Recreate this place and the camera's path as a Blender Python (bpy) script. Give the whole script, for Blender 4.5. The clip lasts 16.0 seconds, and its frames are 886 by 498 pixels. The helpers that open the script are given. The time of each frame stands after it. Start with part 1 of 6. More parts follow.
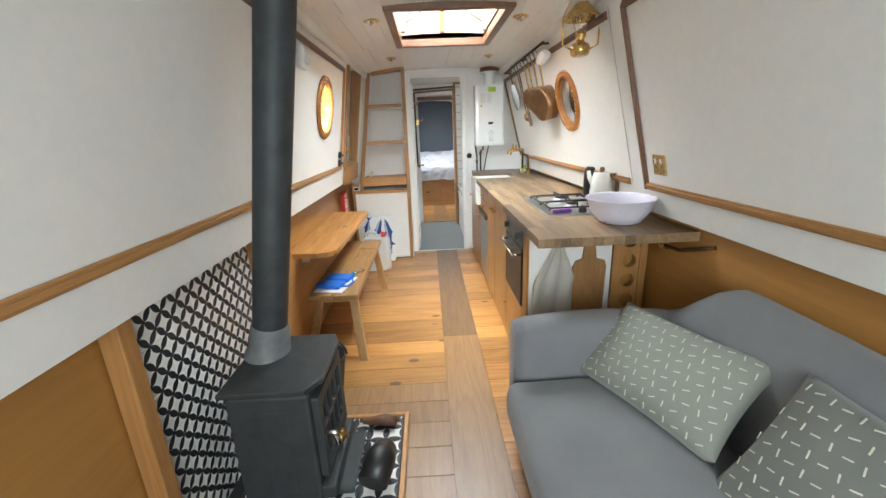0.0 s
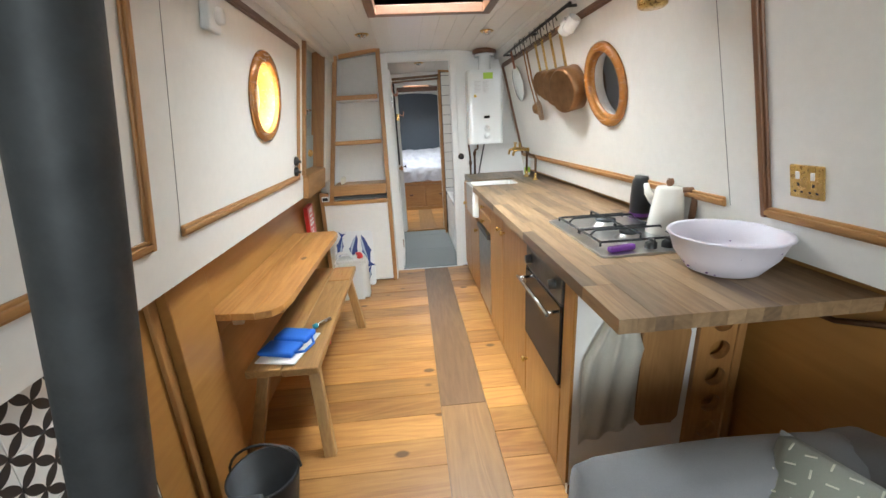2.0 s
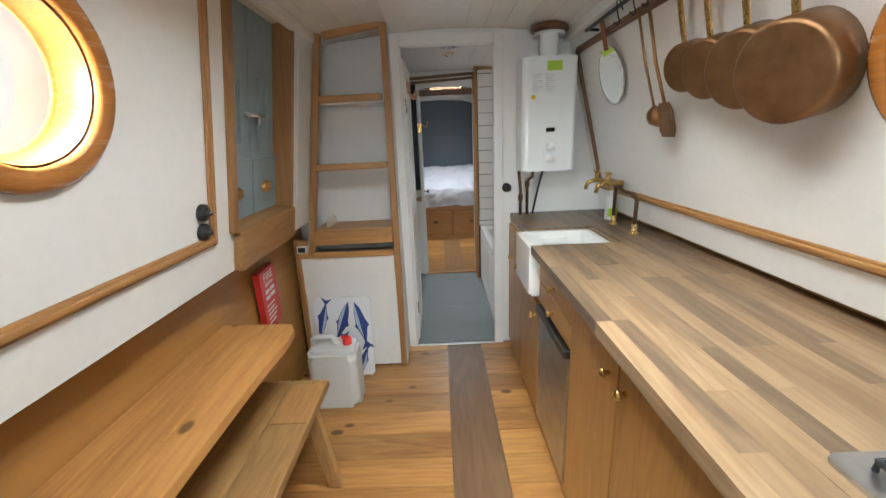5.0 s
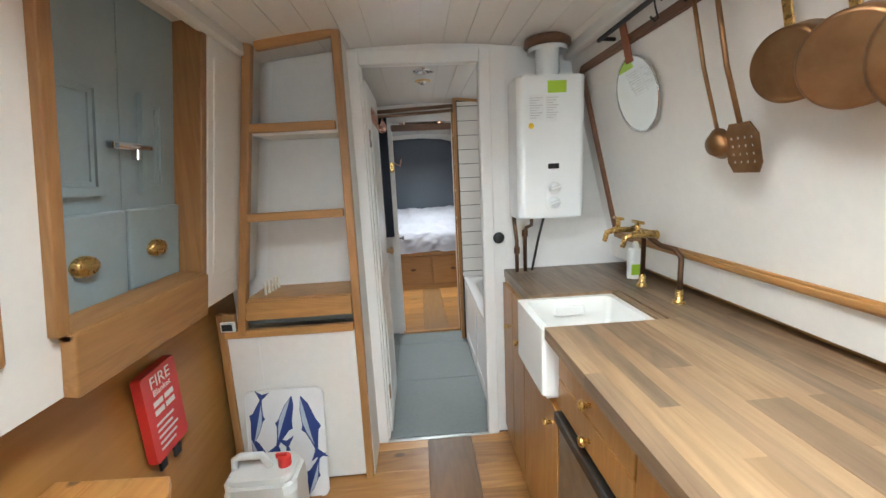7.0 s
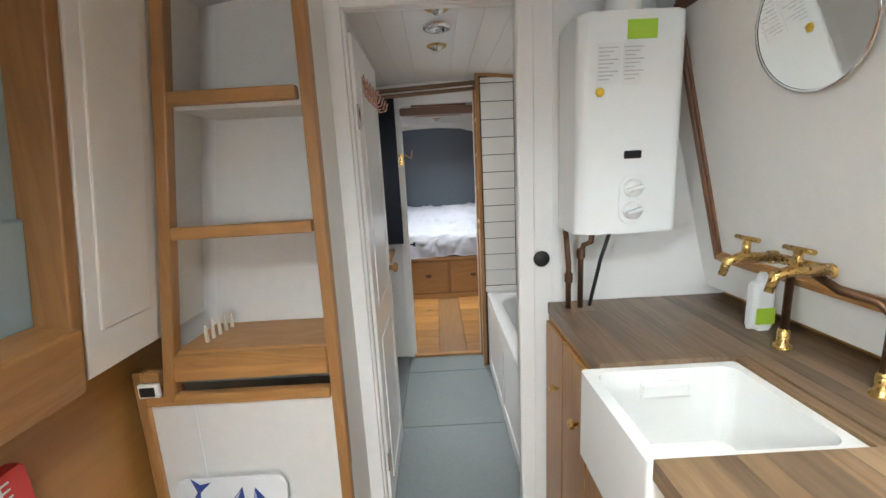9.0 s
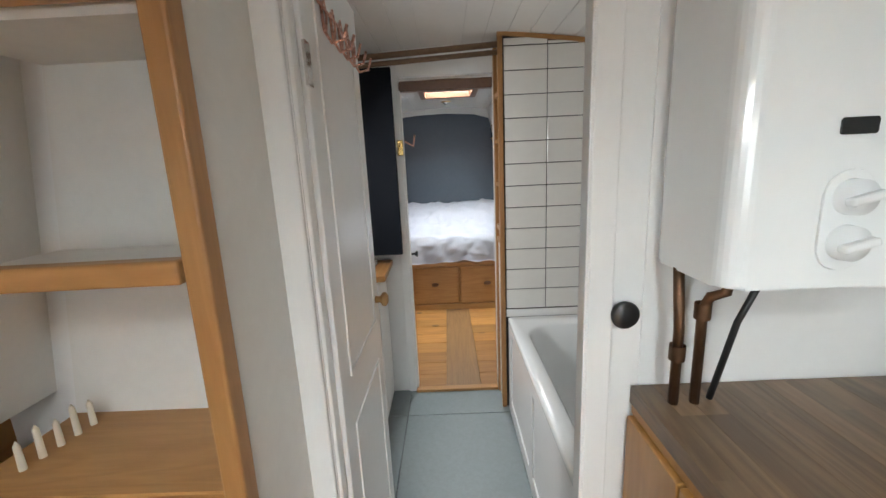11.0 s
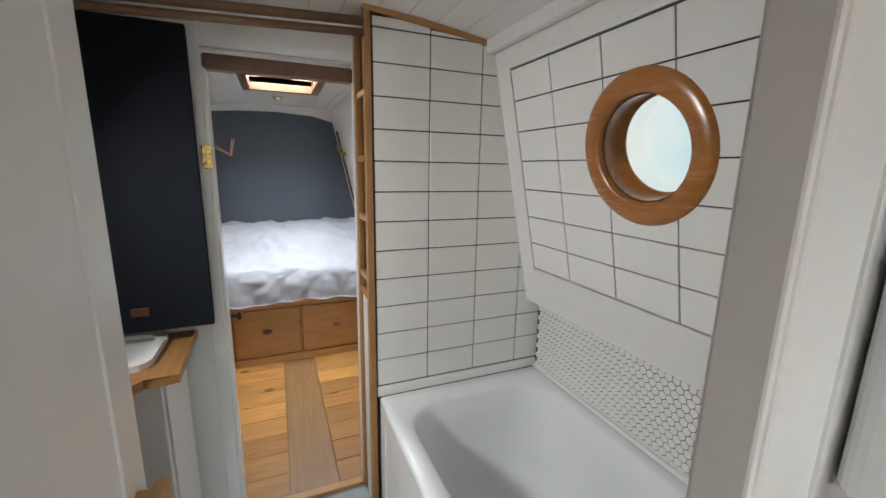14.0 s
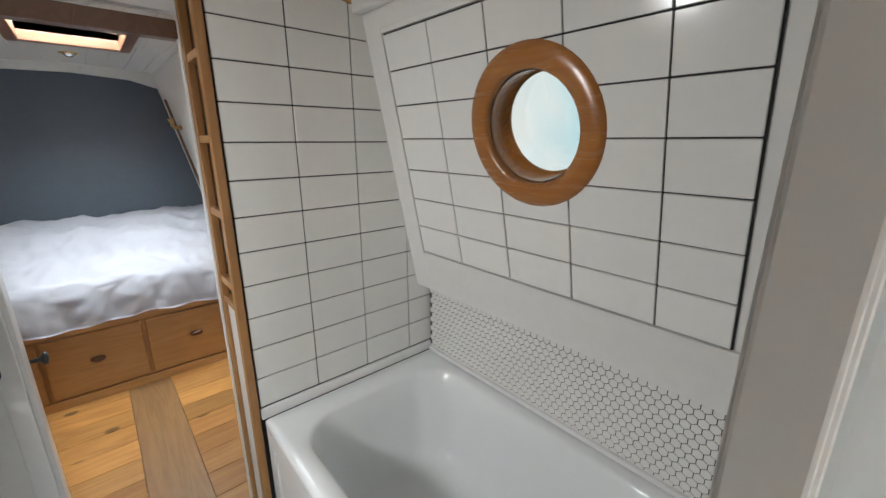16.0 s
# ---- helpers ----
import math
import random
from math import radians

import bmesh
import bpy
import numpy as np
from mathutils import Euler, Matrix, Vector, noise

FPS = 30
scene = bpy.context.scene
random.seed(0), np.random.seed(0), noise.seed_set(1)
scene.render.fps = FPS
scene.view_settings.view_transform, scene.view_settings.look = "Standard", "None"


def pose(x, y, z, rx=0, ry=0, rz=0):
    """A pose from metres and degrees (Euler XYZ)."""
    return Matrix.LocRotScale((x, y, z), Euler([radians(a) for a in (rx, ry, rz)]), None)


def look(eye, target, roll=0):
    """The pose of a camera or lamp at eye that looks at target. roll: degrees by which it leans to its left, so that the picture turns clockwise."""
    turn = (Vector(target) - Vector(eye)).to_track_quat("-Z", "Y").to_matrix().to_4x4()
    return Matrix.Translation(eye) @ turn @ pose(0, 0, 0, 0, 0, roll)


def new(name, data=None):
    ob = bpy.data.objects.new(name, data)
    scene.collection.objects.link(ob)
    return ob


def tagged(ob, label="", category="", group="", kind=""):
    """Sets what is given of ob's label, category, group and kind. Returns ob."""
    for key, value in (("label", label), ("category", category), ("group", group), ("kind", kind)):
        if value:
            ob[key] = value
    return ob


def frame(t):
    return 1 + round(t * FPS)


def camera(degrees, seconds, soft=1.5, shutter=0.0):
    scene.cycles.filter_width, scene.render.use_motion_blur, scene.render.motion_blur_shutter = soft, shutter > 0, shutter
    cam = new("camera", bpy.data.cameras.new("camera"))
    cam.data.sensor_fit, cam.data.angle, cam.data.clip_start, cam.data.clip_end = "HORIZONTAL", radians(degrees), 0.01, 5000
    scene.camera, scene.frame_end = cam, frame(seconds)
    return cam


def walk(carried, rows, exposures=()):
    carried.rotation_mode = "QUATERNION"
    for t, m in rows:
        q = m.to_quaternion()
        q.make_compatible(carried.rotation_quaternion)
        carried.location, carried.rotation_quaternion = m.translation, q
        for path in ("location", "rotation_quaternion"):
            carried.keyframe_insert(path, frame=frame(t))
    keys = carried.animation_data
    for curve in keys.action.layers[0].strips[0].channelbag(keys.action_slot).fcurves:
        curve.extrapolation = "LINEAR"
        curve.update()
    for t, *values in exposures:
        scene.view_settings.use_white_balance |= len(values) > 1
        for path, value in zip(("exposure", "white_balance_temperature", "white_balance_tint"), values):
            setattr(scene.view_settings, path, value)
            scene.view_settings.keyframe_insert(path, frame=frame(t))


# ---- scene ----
cam = camera(96.3, 16.0)
PATH = [
    (0, (-0.04, 0.146, 1.337), (0.012, 2.062, 0.765), -2.3),
    (0.5, (-0.014, 0.364, 1.347), (-0.002, 2.277, 0.766), -2.8),
    (1, (0.004, 0.525, 1.348), (0.019, 2.428, 0.733), -2.8),
    (1.5, (-0.028, 0.725, 1.345), (0.057, 2.625, 0.725), -2.7),
    (2, (-0.06, 0.893, 1.346), (0.073, 2.798, 0.749), -3.0),
    (2.5, (-0.025, 1.086, 1.341), (0.062, 3.0, 0.766), -2.5),
    (3, (0.013, 1.289, 1.348), (0.051, 3.202, 0.765), -1.9),
    (3.5, (0.01, 1.502, 1.345), (0.066, 3.421, 0.784), -2.2),
    (4, (-0.026, 1.728, 1.354), (0.046, 3.647, 0.797), -2.6),
    (4.5, (-0.03, 1.924, 1.355), (-0.009, 3.841, 0.786), -2.4),
    (4.7, (-0.014, 2.019, 1.38), (-0.018, 3.937, 0.815), -2.4),
    (6.8, (0.024, 2.603, 1.359), (0.136, 4.57, 1.012), -2.9),
    (7, (0.026, 2.688, 1.371), (0.138, 4.651, 1.01), -2.8),
    (7.5, (0.063, 2.828, 1.381), (0.127, 4.792, 1.01), -2.8),
    (8, (0.056, 2.95, 1.38), (0.108, 4.915, 1.008), -2.9),
    (8.2, (0.052, 3.018, 1.383), (0.103, 4.983, 1.011), -3.0),
    (10.3, (0.09, 3.612, 1.352), (0.025, 5.561, 0.912), -2.5),
    (10.5, (0.09, 3.672, 1.355), (0.021, 5.621, 0.909), -2.5),
    (11, (0.071, 3.847, 1.367), (0.039, 5.802, 0.947), -2.7),
    (11.5, (0.054, 3.961, 1.366), (0.042, 5.912, 0.927), -2.9),
    (12, (0.052, 4.083, 1.359), (0.071, 6.034, 0.92), -2.6),
    (12.5, (0.062, 4.223, 1.382), (0.16, 6.173, 0.949), -2.1),
    (13, (0.081, 4.306, 1.391), (0.244, 6.251, 0.954), -1.3),
    (13.5, (0.067, 4.383, 1.411), (0.479, 6.289, 0.966), -0.2),
    (14, (0.04, 4.451, 1.435), (0.8, 6.258, 1.038), 1.0),
    (14.5, (0.047, 4.495, 1.463), (1.014, 6.22, 1.163), 2.1),
    (15, (0.053, 4.548, 1.486), (1.146, 6.202, 1.229), 2.3),
    (15.5, (0.062, 4.579, 1.484), (1.273, 6.132, 1.139), 1.7),
    (16, (0.068, 4.589, 1.464), (1.341, 6.038, 0.934), 0.0),
]
EXPOSURES = [(0, 0.08), (1.5, 0.0), (2.5, -0.1), (4.5, -0.5), (7, -0.08), (8, 0.0), (10.5, 0.0), (12, -0.08), (13, -0.1), (14.5, -0.08), (16, -0.12)]
walk(cam, [(t, look(eye, target, roll)) for t, eye, target, roll in PATH], EXPOSURES)

# ---- light ----
world = bpy.data.worlds.new("sky")
scene.world = world
world.use_nodes = True
sky = world.node_tree.nodes.new("ShaderNodeTexSky")
sky.sky_type, sky.sun_disc = "NISHITA", False
sky.sun_elevation, sky.sun_rotation = radians(40), radians(250)
world.node_tree.links.new(sky.outputs[0], world.node_tree.nodes["Background"].inputs[0])
world.node_tree.nodes["Background"].inputs[1].default_value = 0.12
sun_data = bpy.data.lights.new("sun", "SUN")
sun_data.energy, sun_data.angle, sun_data.color = 1.0, radians(12), (1, 0.96, 0.9)
sun = new("sun", sun_data)
sun.matrix_world = look((0, 0, 0), (0.6, 0.25, -0.75))


def window_light(name, eye, target, w, h, watts, colour=(1, 1, 1), spread=160):
    """Sky light that enters through an opening."""
    d = bpy.data.lights.new(name, "AREA")
    d.shape, d.size, d.size_y, d.energy, d.color, d.spread = "RECTANGLE", w, h, watts, colour, radians(spread)
    ob = new(name, d)
    ob.matrix_world = look(eye, target)
    return ob


DAY = (0.86, 0.96, 1.0)
window_light("light_skylight", (0.1, 2.89, 2.2), (0.1, 2.89, 0), 0.57, 0.87, 56, DAY)
window_light("light_porthole_saloon", (-1.05, 2.85, 1.95), (-0.55, 2.85, 1.35), 0.5, 0.3, 160, DAY)
window_light("light_porthole_side", (-1.0, 2.43, 1.62), (0.85, 3.3, 1.3), 0.4, 0.3, 58, DAY)
window_light("light_porthole_bath_west", (-0.746, 5.45, 1.516), (0.254, 5.45, 0.9), 0.15, 0.15, 7.5, (0.97, 0.98, 1.0), 130).data.shape = "DISK"
# added fill lamp inside the closed bow wall; no doors or opening modelled there
window_light("light_bow_fill", (0.1, -0.72, 1.25), (0.1, 2.13, 0.45), 1.0, 1.0, 22, DAY, 120)
window_light("light_skylight_bedroom", (0.115, 7.21, 2.2), (0.115, 7.21, 0), 0.36, 0.6, 44, DAY)


# ---- materials ----
def shader(name, rough=0.5, metal=0.0):
    m = bpy.data.materials.new(name)
    m.use_nodes = True
    b = m.node_tree.nodes["Principled BSDF"]
    b.inputs["Roughness"].default_value, b.inputs["Metallic"].default_value = rough, metal
    return m, m.node_tree.nodes, m.node_tree.links, b


def math_node(ns, ls, op, a, b=None, c=None):
    n = ns.new("ShaderNodeMath")
    n.operation = op
    for i, v in enumerate((a, b, c)):
        if v is None:
            continue
        if isinstance(v, (int, float)):
            n.inputs[i].default_value = v
        else:
            ls.new(v, n.inputs[i])
    return n.outputs[0]


def mixed(ns, ls, fac, a, b, blend="MIX"):
    n = ns.new("ShaderNodeMix")
    n.data_type, n.blend_type = "RGBA", blend
    for i, v in ((0, fac), (6, a), (7, b)):
        if isinstance(v, (int, float)):
            n.inputs[i].default_value = v
        elif isinstance(v, tuple):
            n.inputs[i].default_value = (*v, 1)
        else:
            ls.new(v, n.inputs[i])
    return n.outputs[2]


def noise_at(ns, ls, coords, scale, detail=4, stretch=None, rough=0.55, distort=0.0):
    if stretch:
        mp = ns.new("ShaderNodeMapping")
        mp.inputs["Scale"].default_value = stretch
        ls.new(coords, mp.inputs[0])
        coords = mp.outputs[0]
    n = ns.new("ShaderNodeTexNoise")
    n.inputs["Scale"].default_value, n.inputs["Detail"].default_value = scale, detail
    n.inputs["Roughness"].default_value, n.inputs["Distortion"].default_value = rough, distort
    ls.new(coords, n.inputs["Vector"])
    return n.outputs[0]


def ramp(ns, ls, v, lo, hi):
    n = ns.new("ShaderNodeMapRange")
    n.inputs[1].default_value, n.inputs[2].default_value = lo, hi
    ls.new(v, n.inputs[0])
    return n.outputs[0]


def bumped(ns, ls, b, height, strength, dist=0.002):
    n = ns.new("ShaderNodeBump")
    n.inputs["Strength"].default_value, n.inputs["Distance"].default_value = strength, dist
    ls.new(height, n.inputs["Height"])
    ls.new(n.outputs[0], b.inputs["Normal"])


def place_coords(ns, ls, world_space=False):
    """Object coordinates, shifted for each object by its random number."""
    tc = ns.new("ShaderNodeTexCoord")
    info = ns.new("ShaderNodeObjectInfo")
    v = ns.new("ShaderNodeVectorMath")
    v.operation = "SCALE"
    v.inputs[0].default_value = (17.0, 9.0, 5.0)
    ls.new(info.outputs["Random"], v.inputs["Scale"])
    a = ns.new("ShaderNodeVectorMath")
    a.operation = "ADD"
    ls.new(tc.outputs["Object"], a.inputs[0])
    ls.new(v.outputs[0], a.inputs[1])
    return a.outputs[0], info.outputs["Random"]


def wood(name, light, dark, axis="y", rough=0.45, fine=1.0, vary=0.25, knots=0.0, coat=0.0, blotch=0.35):
    m, ns, ls, b = shader(name, rough)
    co, rnd = place_coords(ns, ls)
    along = {"x": (0.09, 1, 1), "y": (1, 0.09, 1), "z": (1, 1, 0.09)}[axis]
    mid = {"x": (0.3, 1, 1), "y": (1, 0.3, 1), "z": (1, 1, 0.3)}[axis]
    grain = noise_at(ns, ls, co, 70 * fine, 6, along, 0.65, 0.3)
    bands = noise_at(ns, ls, co, 9 * fine, 3, along, 0.5, 1.2)
    ring = math_node(ns, ls, "PINGPONG", math_node(ns, ls, "MULTIPLY", bands, 7.0), 0.5)
    big = noise_at(ns, ls, co, 3.0, 3, mid)
    t = math_node(ns, ls, "ADD", math_node(ns, ls, "MULTIPLY", ramp(ns, ls, grain, 0.3, 0.7), 0.45), math_node(ns, ls, "MULTIPLY", ring, 0.9))
    t = math_node(ns, ls, "ADD", t, math_node(ns, ls, "MULTIPLY", ramp(ns, ls, big, 0.35, 0.7), blotch))
    col = mixed(ns, ls, ramp(ns, ls, t, 0.1, 1.3), light, dark)
    lift = math_node(ns, ls, "MULTIPLY_ADD", rnd, vary, 1.0 - vary * 0.5)
    hs = ns.new("ShaderNodeHueSaturation")
    ls.new(col, hs.inputs["Color"])
    ls.new(lift, hs.inputs["Value"])
    col = hs.outputs[0]
    if knots:
        v = ns.new("ShaderNodeTexVoronoi")
        v.inputs["Scale"].default_value = knots
        mp = ns.new("ShaderNodeMapping")
        mp.inputs["Scale"].default_value = {"x": (0.6, 1, 1), "y": (1, 0.6, 1), "z": (1, 1, 0.6)}[axis]
        ls.new(co, mp.inputs[0])
        ls.new(mp.outputs[0], v.inputs["Vector"])
        k = ramp(ns, ls, v.outputs["Distance"], 0.14, 0.09)
        col = mixed(ns, ls, math_node(ns, ls, "MULTIPLY", k, 0.85), col, tuple(c * 0.22 for c in dark))
    ls.new(col, b.inputs["Base Color"])
    ls.new(math_node(ns, ls, "MULTIPLY_ADD", grain, 0.25, rough - 0.12), b.inputs["Roughness"])
    b.inputs["Coat Weight"].default_value, b.inputs["Coat Roughness"].default_value = coat, 0.25
    bumped(ns, ls, b, t, 0.25, 0.0015)
    return m


def paint(name, colour, rough=0.45, var=0.06, bump=0.12, scale=3.0, spec=0.5):
    m, ns, ls, b = shader(name, rough)
    tc = ns.new("ShaderNodeTexCoord").outputs["Object"]
    big = noise_at(ns, ls, tc, scale * 9, 8, None, 0.7)
    fine = noise_at(ns, ls, tc, 160, 3)
    col = mixed(ns, ls, ramp(ns, ls, big, 0.3, 0.75), colour, tuple(c * (1 - var) for c in colour))
    ls.new(col, b.inputs["Base Color"])
    b.inputs["Specular IOR Level"].default_value = spec
    bumped(ns, ls, b, fine, bump, 0.001)
    return m


def metal(name, colour, rough=0.3, wear=0.15, is_metal=1.0):
    m, ns, ls, b = shader(name, rough, is_metal)
    tc = ns.new("ShaderNodeTexCoord").outputs["Object"]
    n = noise_at(ns, ls, tc, 14, 5)
    f = noise_at(ns, ls, tc, 120, 4)
    ls.new(mixed(ns, ls, ramp(ns, ls, n, 0.3, 0.75), colour, tuple(c * (1 - wear * 2) for c in colour)), b.inputs["Base Color"])
    ls.new(math_node(ns, ls, "MULTIPLY_ADD", f, wear, rough - wear * 0.3), b.inputs["Roughness"])
    bumped(ns, ls, b, f, 0.05, 0.001)
    return m


def cloth(name, colour, dark, scale=500, marks=None):
    m, ns, ls, b = shader(name, 0.9)
    tc = ns.new("ShaderNodeTexCoord").outputs["Object"]
    weave = noise_at(ns, ls, tc, scale, 2)
    big = noise_at(ns, ls, tc, 5, 4)
    t = math_node(ns, ls, "ADD", math_node(ns, ls, "MULTIPLY", weave, 0.5), math_node(ns, ls, "MULTIPLY", big, 0.6))
    ls.new(mixed(ns, ls, ramp(ns, ls, t, 0.3, 0.8), colour, dark), b.inputs["Base Color"])
    b.inputs["Sheen Weight"].default_value = 0.25
    b.inputs["Specular IOR Level"].default_value = 0.2
    bumped(ns, ls, b, math_node(ns, ls, "ADD", weave, math_node(ns, ls, "MULTIPLY", big, 3)), 0.35, 0.002)
    return m


def glass(name, colour=(1, 1, 1), rough=0.02):
    m, ns, ls, b = shader(name, rough)
    b.inputs["Base Color"].default_value = (*colour, 1)
    b.inputs["Transmission Weight"].default_value = 1.0
    return m


def glow(name, colour, strength, second=None, blur=0.0):
    m, ns, ls, b = shader(name, 0.6)
    b.inputs["Emission Color"].default_value = (*colour, 1)
    b.inputs["Emission Strength"].default_value = strength
    b.inputs["Base Color"].default_value = (0.02, 0.02, 0.02, 1)
    if blur:
        tc = ns.new("ShaderNodeTexCoord").outputs["Object"]
        n = noise_at(ns, ls, tc, blur, 1)
        ls.new(mixed(ns, ls, ramp(ns, ls, n, 0.35, 0.65), colour, second), b.inputs["Emission Color"])
    return m


def petal_tile(name, size):
    """White cement tile with black petals from overlapping circles."""
    m, ns, ls, b = shader(name, 0.4)
    tc = ns.new("ShaderNodeTexCoord").outputs["UV"]
    sep = ns.new("ShaderNodeSeparateXYZ")
    ls.new(tc, sep.inputs[0])
    u = math_node(ns, ls, "FRACT", math_node(ns, ls, "DIVIDE", sep.outputs[0], size))
    v = math_node(ns, ls, "FRACT", math_node(ns, ls, "DIVIDE", sep.outputs[1], size))
    total = None
    for cu in (0, 1):
        for cv in (0, 1):
            du = math_node(ns, ls, "SUBTRACT", u, float(cu))
            dv = math_node(ns, ls, "SUBTRACT", v, float(cv))
            d = math_node(ns, ls, "ADD", math_node(ns, ls, "MULTIPLY", du, du), math_node(ns, ls, "MULTIPLY", dv, dv))
            inside = math_node(ns, ls, "LESS_THAN", d, 0.505)
            total = inside if total is None else math_node(ns, ls, "ADD", total, inside)
    petal = math_node(ns, ls, "GREATER_THAN", total, 1.5)
    obj = ns.new("ShaderNodeTexCoord").outputs["Object"]
    big = noise_at(ns, ls, obj, 20, 5)
    white = mixed(ns, ls, ramp(ns, ls, big, 0.3, 0.8), (0.78, 0.77, 0.74), (0.66, 0.65, 0.62))
    ls.new(mixed(ns, ls, petal, white, (0.02, 0.021, 0.025)), b.inputs["Base Color"])
    return m


WHITE = paint("white_wall_paint", (0.76, 0.745, 0.71), 0.5)
GLOSS = paint("white_gloss_paint", (0.8, 0.795, 0.78), 0.28, 0.04)
CEIL = paint("ceiling_paint", (0.8, 0.79, 0.76), 0.22, 0.04, 0.06)
SKIRT = wood("varnished_ply", (0.40, 0.195, 0.052), (0.32, 0.145, 0.036), "y", 0.4, 0.5, 0.05, 0, 0.1, 0.2)
OAK = wood("oak_trim", (0.42, 0.215, 0.075), (0.28, 0.125, 0.04), "y", 0.4, 1.0, 0.2)
OAK_Z = wood("oak_trim_upright", (0.42, 0.215, 0.075), (0.28, 0.125, 0.04), "z", 0.4, 1.0, 0.2)
OAK_X = wood("oak_trim_cross", (0.44, 0.23, 0.08), (0.3, 0.14, 0.045), "x", 0.4, 1.0, 0.2)
SILL = wood("hatch_sill_oak", (0.33, 0.165, 0.055), (0.2, 0.09, 0.03), "y", 0.45, 0.8, 0.1)
HATCH_FRAME = wood("hatch_frame_oak", (0.34, 0.17, 0.058), (0.2, 0.09, 0.03), "z", 0.42, 0.9, 0.1)
DARK_OAK = wood("dark_stained_trim", (0.16, 0.07, 0.035), (0.09, 0.04, 0.02), "y", 0.4)
DARK_OAK_Z = wood("dark_stained_trim_upright", (0.19, 0.085, 0.04), (0.1, 0.045, 0.022), "z", 0.4)
RING = wood("varnished_ring", (0.42, 0.165, 0.034), (0.27, 0.095, 0.02), "y", 0.25, 0.8, 0.1, 0, 0.4)
PINE = wood("pine_board", (0.46, 0.23, 0.068), (0.24, 0.095, 0.025), "x", 0.34, 0.8, 0.5, 6.0, 0.25, 0.6)
OAK_PLANK = wood("oak_floor_plank", (0.30, 0.16, 0.065), (0.17, 0.085, 0.034), "y", 0.4, 0.9, 0.3, 0, 0.15)
WALNUT = wood("dark_floor_plank", (0.17, 0.09, 0.042), (0.09, 0.046, 0.022), "y", 0.42, 1.0, 0.2, 0, 0.1)
CAB = wood("cabinet_wood", (0.43, 0.215, 0.06), (0.3, 0.135, 0.035), "z", 0.35, 0.7, 0.15, 0, 0.15)
TABLE = wood("table_pine", (0.50, 0.255, 0.08), (0.30, 0.12, 0.033), "y", 0.33, 0.8, 0.25, 7.0, 0.25, 0.5)
BENCH = wood("bench_oak", (0.36, 0.2, 0.072), (0.2, 0.1, 0.035), "y", 0.42, 1.0, 0.25)
BENCH_Z = wood("bench_leg_oak", (0.42, 0.24, 0.09), (0.27, 0.14, 0.05), "z", 0.42, 1.0, 0.25)
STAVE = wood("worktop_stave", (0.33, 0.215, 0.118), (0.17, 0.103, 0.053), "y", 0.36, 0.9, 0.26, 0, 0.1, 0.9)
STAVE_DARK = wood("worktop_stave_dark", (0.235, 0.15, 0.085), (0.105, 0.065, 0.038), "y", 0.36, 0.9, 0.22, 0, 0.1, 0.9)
BOARD = wood("chopping_board_wood", (0.38, 0.2, 0.075), (0.25, 0.12, 0.04), "z", 0.5)
BRASS = metal("brass", (0.66, 0.44, 0.16), 0.25)
COPPER = metal("copper", (0.40, 0.225, 0.11), 0.38, 0.22)
OLD_COPPER = metal("weathered_copper", (0.2, 0.115, 0.07), 0.45, 0.2)
STEEL = metal("steel", (0.62, 0.62, 0.62), 0.28)
STEEL_DARK = metal("dark_steel", (0.16, 0.155, 0.15), 0.35)
CHROME = metal("chrome", (0.8, 0.8, 0.8), 0.1, 0.05)
IRON = metal("black_iron", (0.035, 0.037, 0.04), 0.5, 0.15, 0.3)
STOVE = metal("stove_iron", (0.045, 0.05, 0.053), 0.55, 0.2, 0.2)
BLACK = paint("black_plastic", (0.015, 0.015, 0.016), 0.4)
BLACK_GLASS = paint("black_glass", (0.012, 0.013, 0.014), 0.12, 0.02, 0.01)
NAVY = paint("navy_cupboard_paint", (0.008, 0.010, 0.014), 0.75, 0.06, 0.12, 3.0, 0.12)
SLATE = paint("slate_blue_paint", (0.085, 0.105, 0.135), 0.55, 0.12)
DOORBLUE = paint("grey_blue_door_paint", (0.30, 0.385, 0.415), 0.42, 0.1)
ENAMEL = paint("white_enamel", (0.8, 0.82, 0.82), 0.12, 0.02, 0.01)
CERAMIC = paint("white_ceramic", (0.82, 0.81, 0.78), 0.14, 0.03, 0.01)
TILE = paint("glazed_white_tile", (0.8, 0.79, 0.75), 0.13, 0.04, 0.02)
GROUT = paint("dark_grout", (0.03, 0.03, 0.03), 0.9)
BATHFLOOR = paint("grey_floor_tile", (0.19, 0.215, 0.22), 0.45, 0.18, 0.2, 6.0)
SOFA = cloth("grey_sofa_fabric", (0.205, 0.205, 0.212), (0.14, 0.14, 0.147))
PILLOW = cloth("sage_cushion_fabric", (0.27, 0.28, 0.24), (0.2, 0.21, 0.18))
PILLOW_DARK = cloth("dark_cushion_fabric", (0.19, 0.195, 0.175), (0.13, 0.135, 0.122))
YELLOW = cloth("cushion_dash", (0.62, 0.61, 0.5), (0.5, 0.49, 0.4))
SHEET = cloth("white_bed_linen", (0.74, 0.74, 0.8), (0.66, 0.66, 0.72), 300)
TOWEL = cloth("cream_towel", (0.8, 0.77, 0.7), (0.68, 0.64, 0.56), 300)
RED = paint("red_plastic", (0.55, 0.03, 0.025), 0.35)
PLASTIC = paint("milky_plastic", (0.62, 0.63, 0.61), 0.4)
BLUE = paint("blue_fabric", (0.01, 0.11, 0.45), 0.7)
